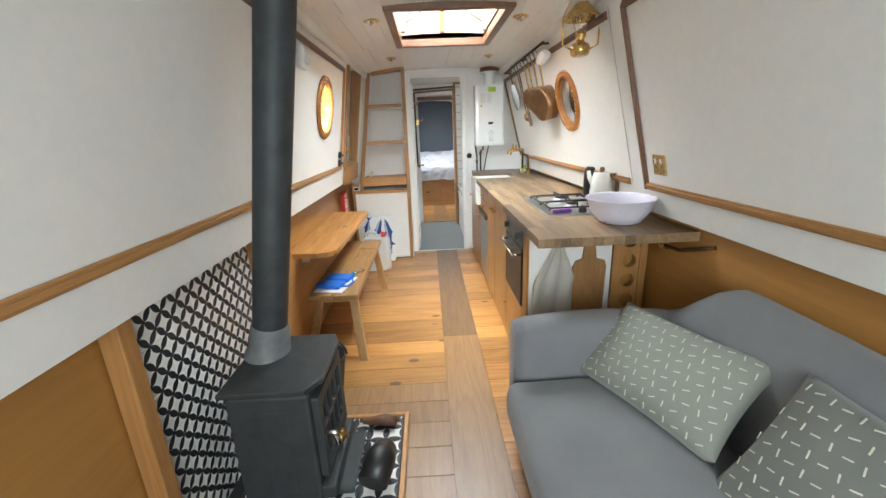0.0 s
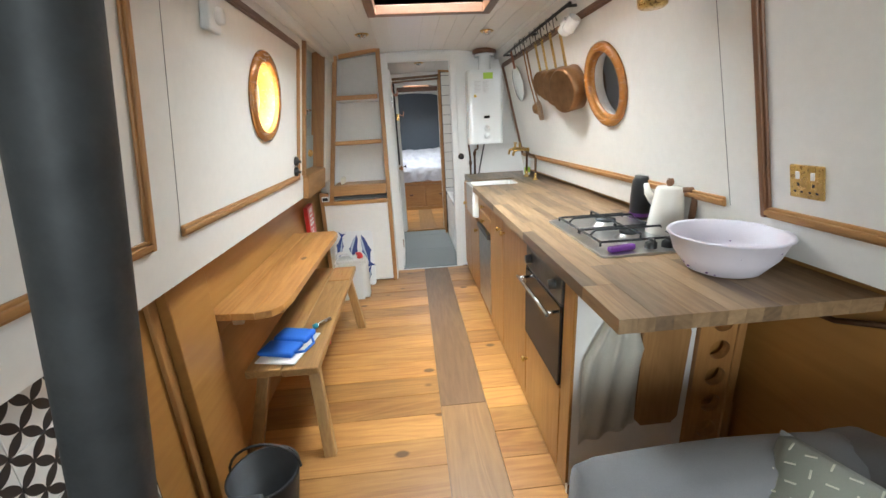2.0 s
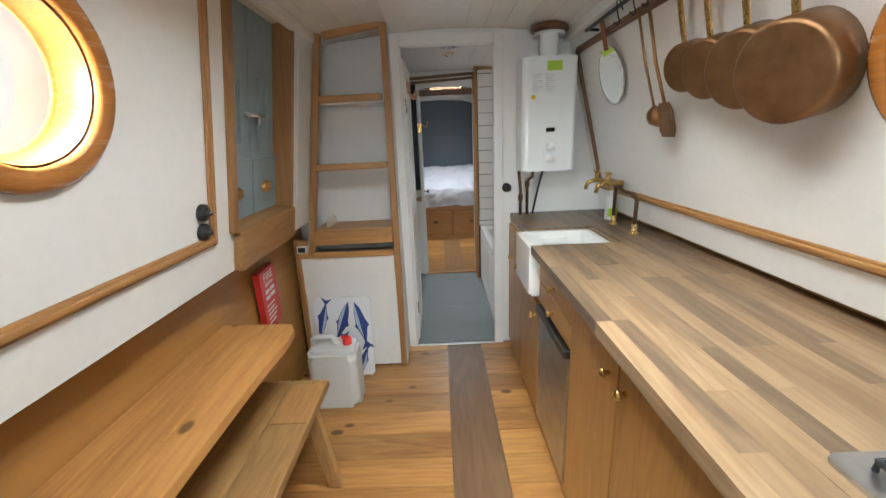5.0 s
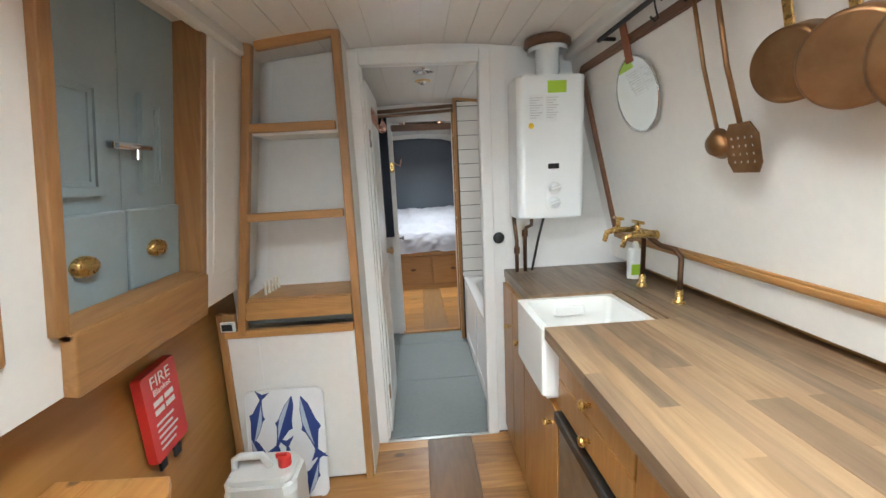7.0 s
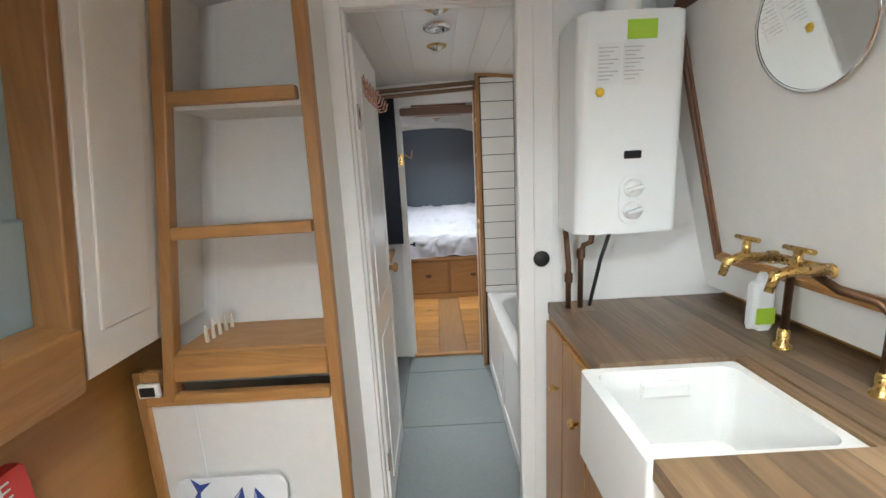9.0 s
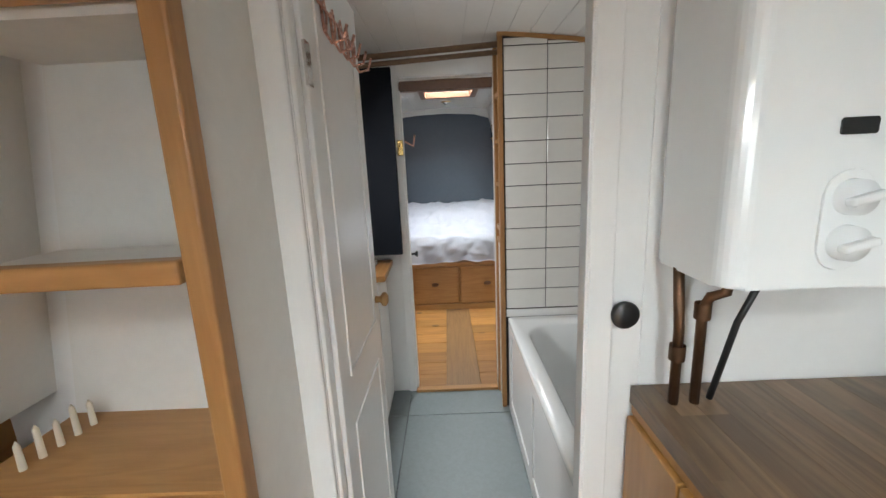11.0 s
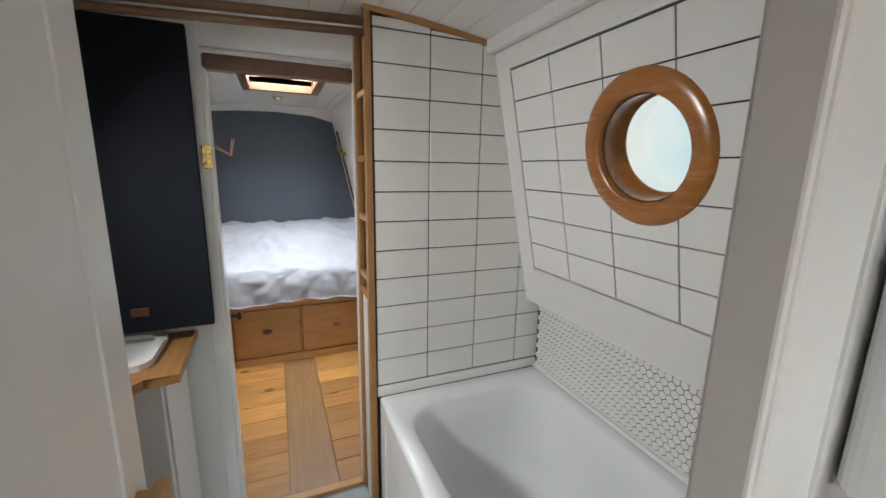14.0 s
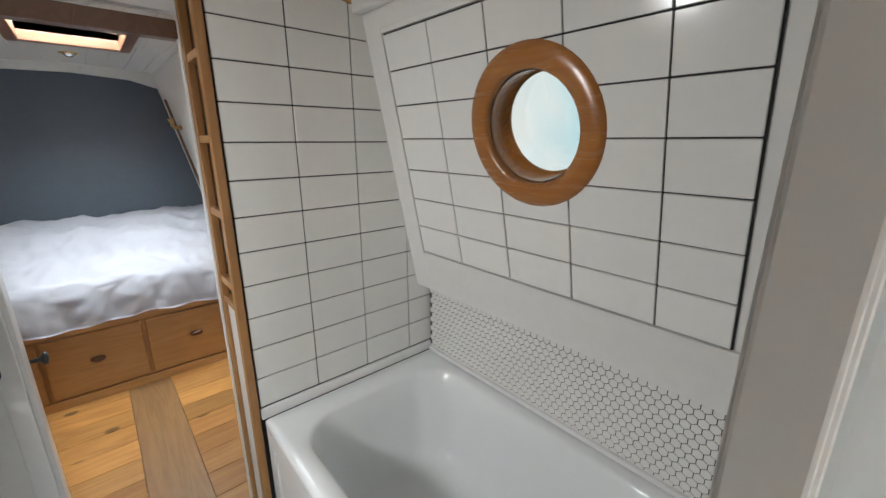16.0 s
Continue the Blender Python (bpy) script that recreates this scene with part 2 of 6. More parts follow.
INK = paint("navy_ink", (0.02, 0.045, 0.2), 0.5)
PALE_BLUE = paint("pale_blue_ink", (0.42, 0.5, 0.6), 0.5)
PAPER = paint("paper", (0.75, 0.76, 0.76), 0.7)
LILAC = paint("lilac_bowl", (0.72, 0.69, 0.77), 0.3, 0.05)
PURPLE = paint("purple_plastic", (0.13, 0.03, 0.22), 0.4)
GREEN = paint("green_label", (0.38, 0.6, 0.05), 0.4)
KETTLE = paint("cream_kettle", (0.74, 0.71, 0.65), 0.25)
PINK_LINING = wood("pale_roof_lining", (0.62, 0.40, 0.27), (0.52, 0.31, 0.2), "y", 0.3, 0.6, 0.1, 0, 0.3)
GLASS = glass("clear_glass")
MIRROR = metal("mirror", (0.85, 0.87, 0.85), 0.02, 0.0)
PETAL = petal_tile("petal_tile", 0.06)
OUTSIDE = glow("outside_daylight", (1.0, 0.97, 0.9), 1.25, (0.66, 0.6, 0.5), 3.0)
OUTSIDE_BATH = glow("outside_frosted_daylight", (0.56, 0.82, 0.86), 0.95, (0.86, 0.93, 0.9), 5.0)


# ---- mesh tools ----
class Shape:
    """Collects solids into one mesh."""

    def __init__(self):
        self.bm = bmesh.new()

    def box(self, x0, x1, y0, y1, z0, z1, bevel=0.0, m=None, seg=2):
        mat = Matrix.LocRotScale(((x0 + x1) / 2, (y0 + y1) / 2, (z0 + z1) / 2), None, (abs(x1 - x0), abs(y1 - y0), abs(z1 - z0)))
        r = bmesh.ops.create_cube(self.bm, size=1, matrix=mat)
        vs = r["verts"]
        if bevel:
            es = list({e for v in vs for e in v.link_edges})
            out = bmesh.ops.bevel(self.bm, geom=es, offset=bevel, segments=seg, profile=0.5, affect="EDGES")
            vs = list({v for f in out["faces"] for v in f.verts} | {v for v in vs if v.is_valid})
        if m is not None:
            bmesh.ops.transform(self.bm, matrix=m, verts=vs)
        return self

    def prism(self, pts, depth, m, bevel=0.0):
        """A flat outline in x, y, thickened along z, under the pose m."""
        a = [self.bm.verts.new((x, y, 0)) for x, y in pts]
        b = [self.bm.verts.new((x, y, depth)) for x, y in pts]
        fs = [self.bm.faces.new(a[::-1]), self.bm.faces.new(b)]
        n = len(pts)
        for i in range(n):
            fs.append(self.bm.faces.new((a[i], a[(i + 1) % n], b[(i + 1) % n], b[i])))
        vs = a + b
        if bevel:
            es = list({e for f in fs[:2] for e in f.edges})
            out = bmesh.ops.bevel(self.bm, geom=es, offset=bevel, segments=2, profile=0.5, affect="EDGES")
            vs = list({v for f in out["faces"] for v in f.verts} | {v for v in vs if v.is_valid})
        bmesh.ops.transform(self.bm, matrix=m, verts=vs)
        return self

    def lathe(self, profile, m=None, n=32, closed=False):
        """Turns a profile of (radius, height) about z."""
        rings = []
        for r, z in profile:
            if r < 1e-6:
                rings.append([self.bm.verts.new((0, 0, z))])
            else:
                rings.append([self.bm.verts.new((r * math.cos(2 * math.pi * i / n), r * math.sin(2 * math.pi * i / n), z)) for i in range(n)])
        pairs = list(zip(rings, rings[1:])) + ([(rings[-1], rings[0])] if closed else [])
        for p, q in pairs:
            for i in range(n):
                j = (i + 1) % n
                if len(p) == 1 and len(q) == 1:
                    continue
                if len(p) == 1:
                    f = self.bm.faces.new((p[0], q[j], q[i]))
                elif len(q) == 1:
                    f = self.bm.faces.new((p[i], p[j], q[0]))
                else:
                    f = self.bm.faces.new((p[i], p[j], q[j], q[i]))
                f.smooth = True
        if m is not None:
            bmesh.ops.transform(self.bm, matrix=m, verts=[v for r in rings for v in r])
        return self

    def tube(self, pts, r, n=10, taper=None):
        """A round bar along points, with closed ends."""
        pts = [Vector(p) for p in pts]
        rings, side = [], None
        for i, p in enumerate(pts):
            d = (pts[min(i + 1, len(pts) - 1)] - pts[max(i - 1, 0)]).normalized()
            if side is None:
                side = d.orthogonal().normalized()
            side = (side - d * side.dot(d)).normalized()
            up = d.cross(side)
            rr = r if taper is None else taper[i]
            rings.append([self.bm.verts.new(p + (side * math.cos(2 * math.pi * k / n) + up * math.sin(2 * math.pi * k / n)) * rr) for k in range(n)])
        for a, b in zip(rings, rings[1:]):
            for k in range(n):
                self.bm.faces.new((a[k], a[(k + 1) % n], b[(k + 1) % n], b[k])).smooth = True
        self.bm.faces.new(rings[0][::-1])
        self.bm.faces.new(rings[-1])
        return self

    def sheet(self, rows, thick=0.0, closed=False):
        """A smooth skin through a grid of points."""
        grid = [[self.bm.verts.new(p) for p in row] for row in rows]
        for a, b in zip(grid, grid[1:]):
            k = len(a)
            for i in range(k if closed else k - 1):
                self.bm.faces.new((a[i], a[(i + 1) % k], b[(i + 1) % k], b[i])).smooth = True
        return self

    def holed(self, outline, holes, depth, m):
        """A slab with an outline and holes in x, y, thickened along z."""
        layers = []
        for z in (0, depth):
            loops, edges = [], []
            for pts in [outline] + holes:
                vs = [self.bm.verts.new((x, y, z)) for x, y in pts]
                edges += [self.bm.edges.new((vs[i], vs[(i + 1) % len(vs)])) for i in range(len(vs))]
                loops.append(vs)
            bmesh.ops.triangle_fill(self.bm, edges=edges, use_beauty=True)
            layers.append(loops)
        for a, b in zip(*layers):
            for i in range(len(a)):
                j = (i + 1) % len(a)
                self.bm.faces.new((a[i], a[j], b[j], b[i]))
        bmesh.ops.transform(self.bm, matrix=m, verts=[v for l in layers for lo in l for v in lo])
        return self

    def done(self, name, mat, parent=None, smooth=False, at=None, recalc=True):
        if recalc:
            bmesh.ops.recalc_face_normals(self.bm, faces=self.bm.faces)
        me = bpy.data.meshes.new(name)
        self.bm.to_mesh(me)
        self.bm.free()
        me.materials.append(mat)
        if smooth:
            for p in me.polygons:
                p.use_smooth = True
        ob = new(name, me)
        if parent is not None:
            ob.parent = parent
        if at is not None:
            ob.matrix_basis = at
        return ob


def thing(name, label, category, group="", at=None):
    ob = new(name)
    if at is not None:
        ob.matrix_basis = at
    return tagged(ob, label, category, group)


def structure(ob, label, category):
    return tagged(ob, label, category, "", "structure")


def circle(cx, cy, r, n=48):
    return [(cx + r * math.cos(2 * math.pi * i / n), cy + r * math.sin(2 * math.pi * i / n)) for i in range(n)]


def rect(x0, x1, y0, y1):
    return [(x0, y0), (x1, y0), (x1, y1), (x0, y1)]


def rounded(x0, x1, y0, y1, r, n=6):
    out = []
    for cx, cy, a in ((x1 - r, y0 + r, -90), (x1 - r, y1 - r, 0), (x0 + r, y1 - r, 90), (x0 + r, y0 + r, 180)):
        out += [(cx + r * math.cos(radians(a + 90 * i / n)), cy + r * math.sin(radians(a + 90 * i / n))) for i in range(n + 1)]
    return out


def frame_of(origin, u, v):
    """A pose whose x runs along u, y along v and z along their cross product."""
    u, v = Vector(u).normalized(), Vector(v).normalized()
    w = u.cross(v)
    m = Matrix((u, v, w)).transposed().to_4x4()
    m.translation = Vector(origin)
    return m


# ---- plan ----
BACK, BULK, TILED, BEDWALL, STERN = -0.9, 4.6, 5.86, 6.055, 8.45
GUN, BGUN = 0.935, 0.876
RS, LS, BS, SS = 0.245, 0.15, 0.213, 0.225


def xr(z):
    return 0.965 - RS * (z - 1.06)


def xl(z):
    return -0.752 + LS * (z - 1.07)


def xb(z):
    return 0.997 - BS * (z - 1.052)


RN, LN, BN, SN = math.hypot(1, RS), math.hypot(1, LS), math.hypot(1, BS), math.hypot(1, SS)
# local x along the boat, local y up the slope, local z into the room (right side) or out of it (left side)
R_FACE = frame_of((xr(0), 0, 0), (0, -1, 0), (-RS, 0, 1))
L_FACE = frame_of((xl(0), 0, 0), (0, 1, 0), (LS, 0, 1))
B_FACE = frame_of((xb(0), 0, 0), (0, -1, 0), (-BS, 0, 1))


def ceiling_z(x):
    return 1.958 - 0.12 * (x - 0.1) ** 2


def xs(z):
    return 0.74 - SS * (z - 1.06)


S_FACE = frame_of((xs(0), 0, 0), (0, -1, 0), (-SS, 0, 1))


# ---- structure ----
def side_wall(name, face, n, sign, y0, y1, top, holes, label, foot=GUN):
    ys = sorted((sign * y0, sign * y1))
    s = Shape().holed(rect(ys[0], ys[1], foot * n, top * n), holes, -0.07, face)
    return structure(s.done(name, WHITE), label, "wall")


R_PORT, L_PORT, B_PORT = (2.79, 1.482, 0.190), (2.85, 1.502, 0.194), (5.207, 1.491, 0.198)
HATCH = (3.54, 4.08, 1.08, 1.9)
side_wall("wall_east", R_FACE, RN, -1, BACK, BULK, 1.93, [circle(-R_PORT[0], R_PORT[1] * RN, 0.156)], "white painted sloping cabin side above the worktop")
side_wall("wall_west", L_FACE, LN, 1, BACK, BULK, 1.95, [circle(L_PORT[0], L_PORT[1] * LN, 0.156), rect(HATCH[0], HATCH[1], HATCH[2] * LN, HATCH[3] * LN)], "white painted sloping cabin side with a hatch")
side_wall("wall_bath_east", B_FACE, BN, -1, BULK + 0.05, BEDWALL, 1.93, [circle(-B_PORT[0], B_PORT[1] * BN, 0.145)], "white painted sloping bathroom side", BGUN)
side_wall("wall_bath_west", L_FACE, LN, 1, BULK + 0.05, BEDWALL, 1.95, [circle(5.45, 1.507 * LN, 0.15)], "white painted sloping bathroom side")
side_wall("wall_bedroom_east", S_FACE, SN, -1, BEDWALL + 0.03, STERN, 1.93, [], "white painted sloping bedroom side")
side_wall("wall_bedroom_west", L_FACE, LN, 1, BEDWALL + 0.03, STERN, 1.95, [], "white painted sloping bedroom side")

# lower hull sides and the ledges over them
for name, x0, x1, y0, y1, mat, label in (
        ("wall_lower_west", -0.94, -0.89, BACK, STERN, SKIRT, "varnished plywood lining below the gunwale"),
        ("wall_lower_east", 1.06, 1.11, BACK, BULK, SKIRT, "varnished plywood lining below the gunwale"),
        ("wall_lower_bath", 1.112, 1.15, BULK + 0.05, TILED, WHITE, "white painted lining behind the bath"),
        ("wall_lower_bedroom", xs(GUN), xs(GUN) + 0.05, BEDWALL, STERN, WHITE, "white painted lining beside the bed")):
    structure(Shape().box(x0, x1, y0, y1, -0.02, 0.99).done(name, mat), label, "wall")
for name, x0, x1, y0, y1 in (("trim_gunwale_west", -0.89, xl(GUN) - 0.002, BACK, STERN), ("trim_gunwale_east", xr(GUN) + 0.002, 1.06, BACK, BULK), ("trim_gunwale_bath", xb(BGUN) + 0.002, 1.112, BULK + 0.05, BEDWALL)):
    zg = BGUN if "bath" in name else GUN
    structure(Shape().box(x0, x1, y0, y1, zg + 0.002, zg + 0.03).done(name, WHITE), "white painted underside of the gunwale ledge", "ledge")


# ceiling, one arched skin with openings left for the skylights
def vault(s, y0, y1, x0, x1, z=ceiling_z, thick=0.04):
    k = max(2, int((x1 - x0) / 0.06))
    xs = [x0 + (x1 - x0) * i / k for i in range(k + 1)]
    lo = [[s.bm.verts.new((x, y, z(x))) for x in xs] for y in (y0, y1)]
    hi = [[s.bm.verts.new((x, y, z(x) + thick)) for x in xs] for y in (y0, y1)]
    for i in range(k):
        s.bm.faces.new((lo[0][i], lo[1][i], lo[1][i + 1], lo[0][i + 1]))
        s.bm.faces.new((hi[0][i], hi[0][i + 1], hi[1][i + 1], hi[1][i]))
        for r in (0, 1):
            s.bm.faces.new((lo[r][i], lo[r][i + 1], hi[r][i + 1], hi[r][i]))
    for e in (0, k):
        s.bm.faces.new((lo[0][e], lo[1][e], hi[1][e], hi[0][e]))


SKY = (-0.19, 0.40, 2.45, 3.33)
BSKY = (-0.08, 0.31, 6.92, 7.5)


def boarded(s, y0, y1, x0, x1):
    """Tongued boards that run along the boat, with a small groove between."""
    n = max(1, round((x1 - x0) / 0.1))
    w = (x1 - x0) / n
    for i in range(n):
        a, b = x0 + i * w, x0 + (i + 1) * w
        vault(s, y0, y1, a, b - 0.0025)
    vault(s, y0, y1, x0, x1, lambda x: ceiling_z(x) + 0.004, 0.05)


s = Shape()
for y0, y1, x0, x1 in ((BACK, SKY[2], -0.75, 0.9), (SKY[2], SKY[3], -0.75, SKY[0]), (SKY[2], SKY[3], SKY[1], 0.9), (SKY[3], BULK, -0.75, 0.9),
                       (BULK, BEDWALL, -0.75, 0.9), (BEDWALL, BSKY[2], -0.75, 0.9), (BSKY[2], BSKY[3], -0.75, BSKY[0]), (BSKY[2], BSKY[3], BSKY[1], 0.9), (BSKY[3], STERN, -0.75, 0.9)):
    boarded(s, y0, y1, x0, x1)
structure(s.done("ceiling", CEIL), "white glossy boarded ceiling", "ceiling")
for name, x, y0, y1, mat in (("trim_cove_east", xr(1.87) - 0.02, BACK, BULK, WHITE), ("trim_cove_west", xl(1.88) + 0.015, BACK, BULK - 0.25, WHITE), ("trim_cove_bath", xb(1.8) - 0.03, BULK + 0.06, TILED, WHITE)):
    s = Shape()
    z = ceiling_z(x)
    s.box(x - 0.02, x + 0.02, y0, y1, z - 0.045, z + 0.01, 0.012)
    structure(s.done(name, mat), "white painted cove moulding under the ceiling", "moulding")

structure(Shape().box(-1.0, 1.15, BACK - 0.05, BACK, 0, 2.0).done("wall_bow", WHITE), "plain white end wall of the saloon", "wall")

# bulkhead with the bathroom doorway
DX0, DX1, DTOP = -0.2, 0.335, 1.872
outline = [(-0.89, 0), (DX0, 0), (DX0, DTOP), (DX1, DTOP), (DX1, 0), (1.06, 0), (1.06, 0.94), (xr(0.94), 0.94), (xr(1.9), 1.88)] + [(x, ceiling_z(x)) for x in (0.6, 0.35, 0.1, -0.2, -0.5)] + [(xl(1.9), 1.9), (xl(0.94), 0.94), (-0.89, 0.94)]
s = Shape().holed(outline, [], 0.03, frame_of((0, BULK + 0.03, 0), (1, 0, 0), (0, 0, 1)))
structure(s.done("wall_bulkhead", GLOSS), "white painted bulkhead with the bathroom doorway", "wall")
s = Shape()
s.box(DX0 - 0.055, DX0, BULK - 0.016, BULK - 0.001, 0, DTOP + 0.06, 0.004)
s.box(DX1, DX1 + 0.052, BULK - 0.016, BULK - 0.001, 0, DTOP + 0.06, 0.004)
s.box(DX0, DX1, BULK - 0.015, BULK - 0.001, DTOP, DTOP + 0.06, 0.004)
s.box(DX0 - 0.004, DX0 + 0.008, BULK + 0.004, BULK + 0.04, 0, DTOP, 0.003)
s.box(DX1 - 0.004, DX1 + 0.02, BULK - 0.013, BULK + 0.028, 0, DTOP, 0.003)
structure(s.done("trim_doorway", GLOSS), "white painted door lining and architrave", "door frame")
structure(Shape().box(0.387, 0.392, BULK - 0.004, BULK + 0.002, 0, 1.95).box(0.45, 0.4525, BULK - 0.003, BULK + 0.002, 0.9, 1.95).done("trim_seam", GLOSS), "white bead on the bulkhead", "trim")

# ---- floors ----
floor = structure(Shape().box(-0.94, 1.11, BACK, BULK, -0.06, -0.012).done("floor", WALNUT), "wooden floor of crosswise pine boards with a middle plank run", "floor")
BZ = 0.012
structure(Shape().box(-0.94, 1.11, BULK, BEDWALL, -0.06, BZ - 0.006).done("floor_bath", GROUT), "grey tiled bathroom floor", "floor")
bed_floor = structure(Shape().box(-0.94, 1.11, BEDWALL, STERN, -0.06, BZ - 0.004).done("floor_bedroom", WALNUT), "wooden bedroom floor", "floor")
structure(Shape().box(DX0, DX1, BULK - 0.015, BULK + 0.02, -0.01, 0.006, 0.003).done("trim_threshold", STEEL), "thin metal threshold strip", "trim")

# ---- wall mouldings ----
def trim_run(name, face, n, sign, ya, za, yb, zb, mat, label, w=0.034, h=0.016):
    """A moulding on a sloping wall from (ya, za) to (yb, zb)."""
    a, b = Vector((sign * ya, za * n)), Vector((sign * yb, zb * n))
    d = (b - a)
    L = d.length
    ang = math.atan2(d.y, d.x)
    m = face @ Matrix.Translation((a.x, a.y, 0)) @ Matrix.Rotation(ang, 4, "Z")
    s = Shape()
    s.box(0, L, -w / 2, w / 2, 0.0005, h * 0.6, min(0.003, w * 0.2, h * 0.2), m)
    s.box(0, L, -w / 4, w / 4, 0.001, h, min(0.005, w * 0.1, h * 0.3), m)
    return structure(s.done(name, mat), label, "moulding")


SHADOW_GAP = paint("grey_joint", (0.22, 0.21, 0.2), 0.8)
LBL = "varnished oak panel moulding on the cabin side"
LBD = "dark stained panel moulding on the cabin side"
trim_run("trim_east_low", R_FACE, RN, -1, 2.10, 1.06, 4.5, 1.06, OAK, LBL)
trim_run("trim_east_end", R_FACE, RN, -1, 4.5, 1.05, 4.5, 1.80, DARK_OAK_Z, LBD)
trim_run("trim_east_top", R_FACE, RN, -1, 4.5, 1.80, 2.10, 1.80, DARK_OAK, LBD)
trim_run("trim_east_seam", R_FACE, RN, -1, 2.085, 1.05, 2.085, 1.83, SHADOW_GAP, "thin dark joint between wall panels", 0.0025, 0.0012)
trim_run("trim_east_saloon_upright", R_FACE, RN, -1, 1.945, 1.045, 1.945, 1.80, DARK_OAK_Z, LBD)
trim_run("trim_east_saloon_low", R_FACE, RN, -1, 1.945, 1.06, BACK, 1.06, OAK, LBL)
trim_run("trim_east_saloon_top", R_FACE, RN, -1, 1.945, 1.80, BACK, 1.80, DARK_OAK, LBD)
trim_run("trim_west_low", L_FACE, LN, 1, 2.09, 1.085, 3.4, 1.085, OAK, LBL)
trim_run("trim_west_end", L_FACE, LN, 1, 3.4, 1.07, 3.4, 1.80, OAK_Z, LBL)
trim_run("trim_west_top", L_FACE, LN, 1, 2.09, 1.80, 3.4, 1.80, DARK_OAK, LBD)
trim_run("trim_west_seam", L_FACE, LN, 1, 2.09, 1.07, 2.09, 1.83, SHADOW_GAP, "thin dark joint between wall panels", 0.0025, 0.0012)
trim_run("trim_west_saloon_upright", L_FACE, LN, 1, 1.94, 1.07, 1.94, 1.80, OAK_Z, LBL)
trim_run("trim_west_saloon_low", L_FACE, LN, 1, BACK, 1.085, 1.94, 1.085, OAK, LBL)
trim_run("trim_west_saloon_top", L_FACE, LN, 1, BACK, 1.80, 1.94, 1.80, DARK_OAK, LBD)


# ---- portholes ----
def porthole(name, face, n, sign, spec, inner, mat_out, label, liner, deep=0.066, far=0.0):
    y, z, r = spec
    m = face @ Matrix.Translation((sign * y, z * n, 0))
    root = structure(new(name), label, "porthole")
    s = Shape().lathe([(inner, 0.0), (inner, 0.015), (inner + 0.006, 0.02), (r - 0.014, 0.02), (r - 0.003, 0.013), (r, 0.002), (r - 0.01, 0.0005)], m, 56)
    s.done("ring", RING, root)
    Shape().lathe([(inner - 0.004, 0.002), (inner - 0.006, -deep), (inner - 0.012, -deep - 0.002), (inner - 0.012, -deep - 0.008), (inner + 0.006, -deep - 0.008), (inner + 0.006, 0.002)], m, 48).done("liner", liner, root)
    g = Shape().prism(circle(0, 0, inner - 0.01, 48), 0.004, m @ Matrix.Translation((0, 0, -deep - 0.005))).done("pane", GLASS, root)
    g.visible_shadow = False
    back = -max(deep + 0.05, 0.08) if not far else -far
    Shape().prism(circle(0, 0, inner + 0.07 + far * 1.5, 32), 0.004, m @ Matrix.Translation((0, 0, back))).done("view_outside", mat_out, root)
    return root


OUT_DARK = paint("dark_outer_cover", (0.004, 0.006, 0.011), 0.6, 0.06, 0.1, 3.0, 0.1)
porthole("window_1", R_FACE, RN, -1, R_PORT, 0.148, OUT_DARK, "round porthole with a varnished wooden ring, dark outside", RING, 0.01)
porthole("window_2", L_FACE, LN, 1, L_PORT, 0.148, OUTSIDE, "round porthole with a varnished wooden ring, bright daylight outside", RING, 0.066, 0.45)
porthole("window_3", B_FACE, BN, -1, B_PORT, 0.136, OUTSIDE_BATH, "round frosted bathroom porthole in a wooden ring", RING)
porthole("window_4", L_FACE, LN, 1, (5.45, 1.507, 0.2), 0.142, OUTSIDE, "round bathroom porthole over the vanity", RING)


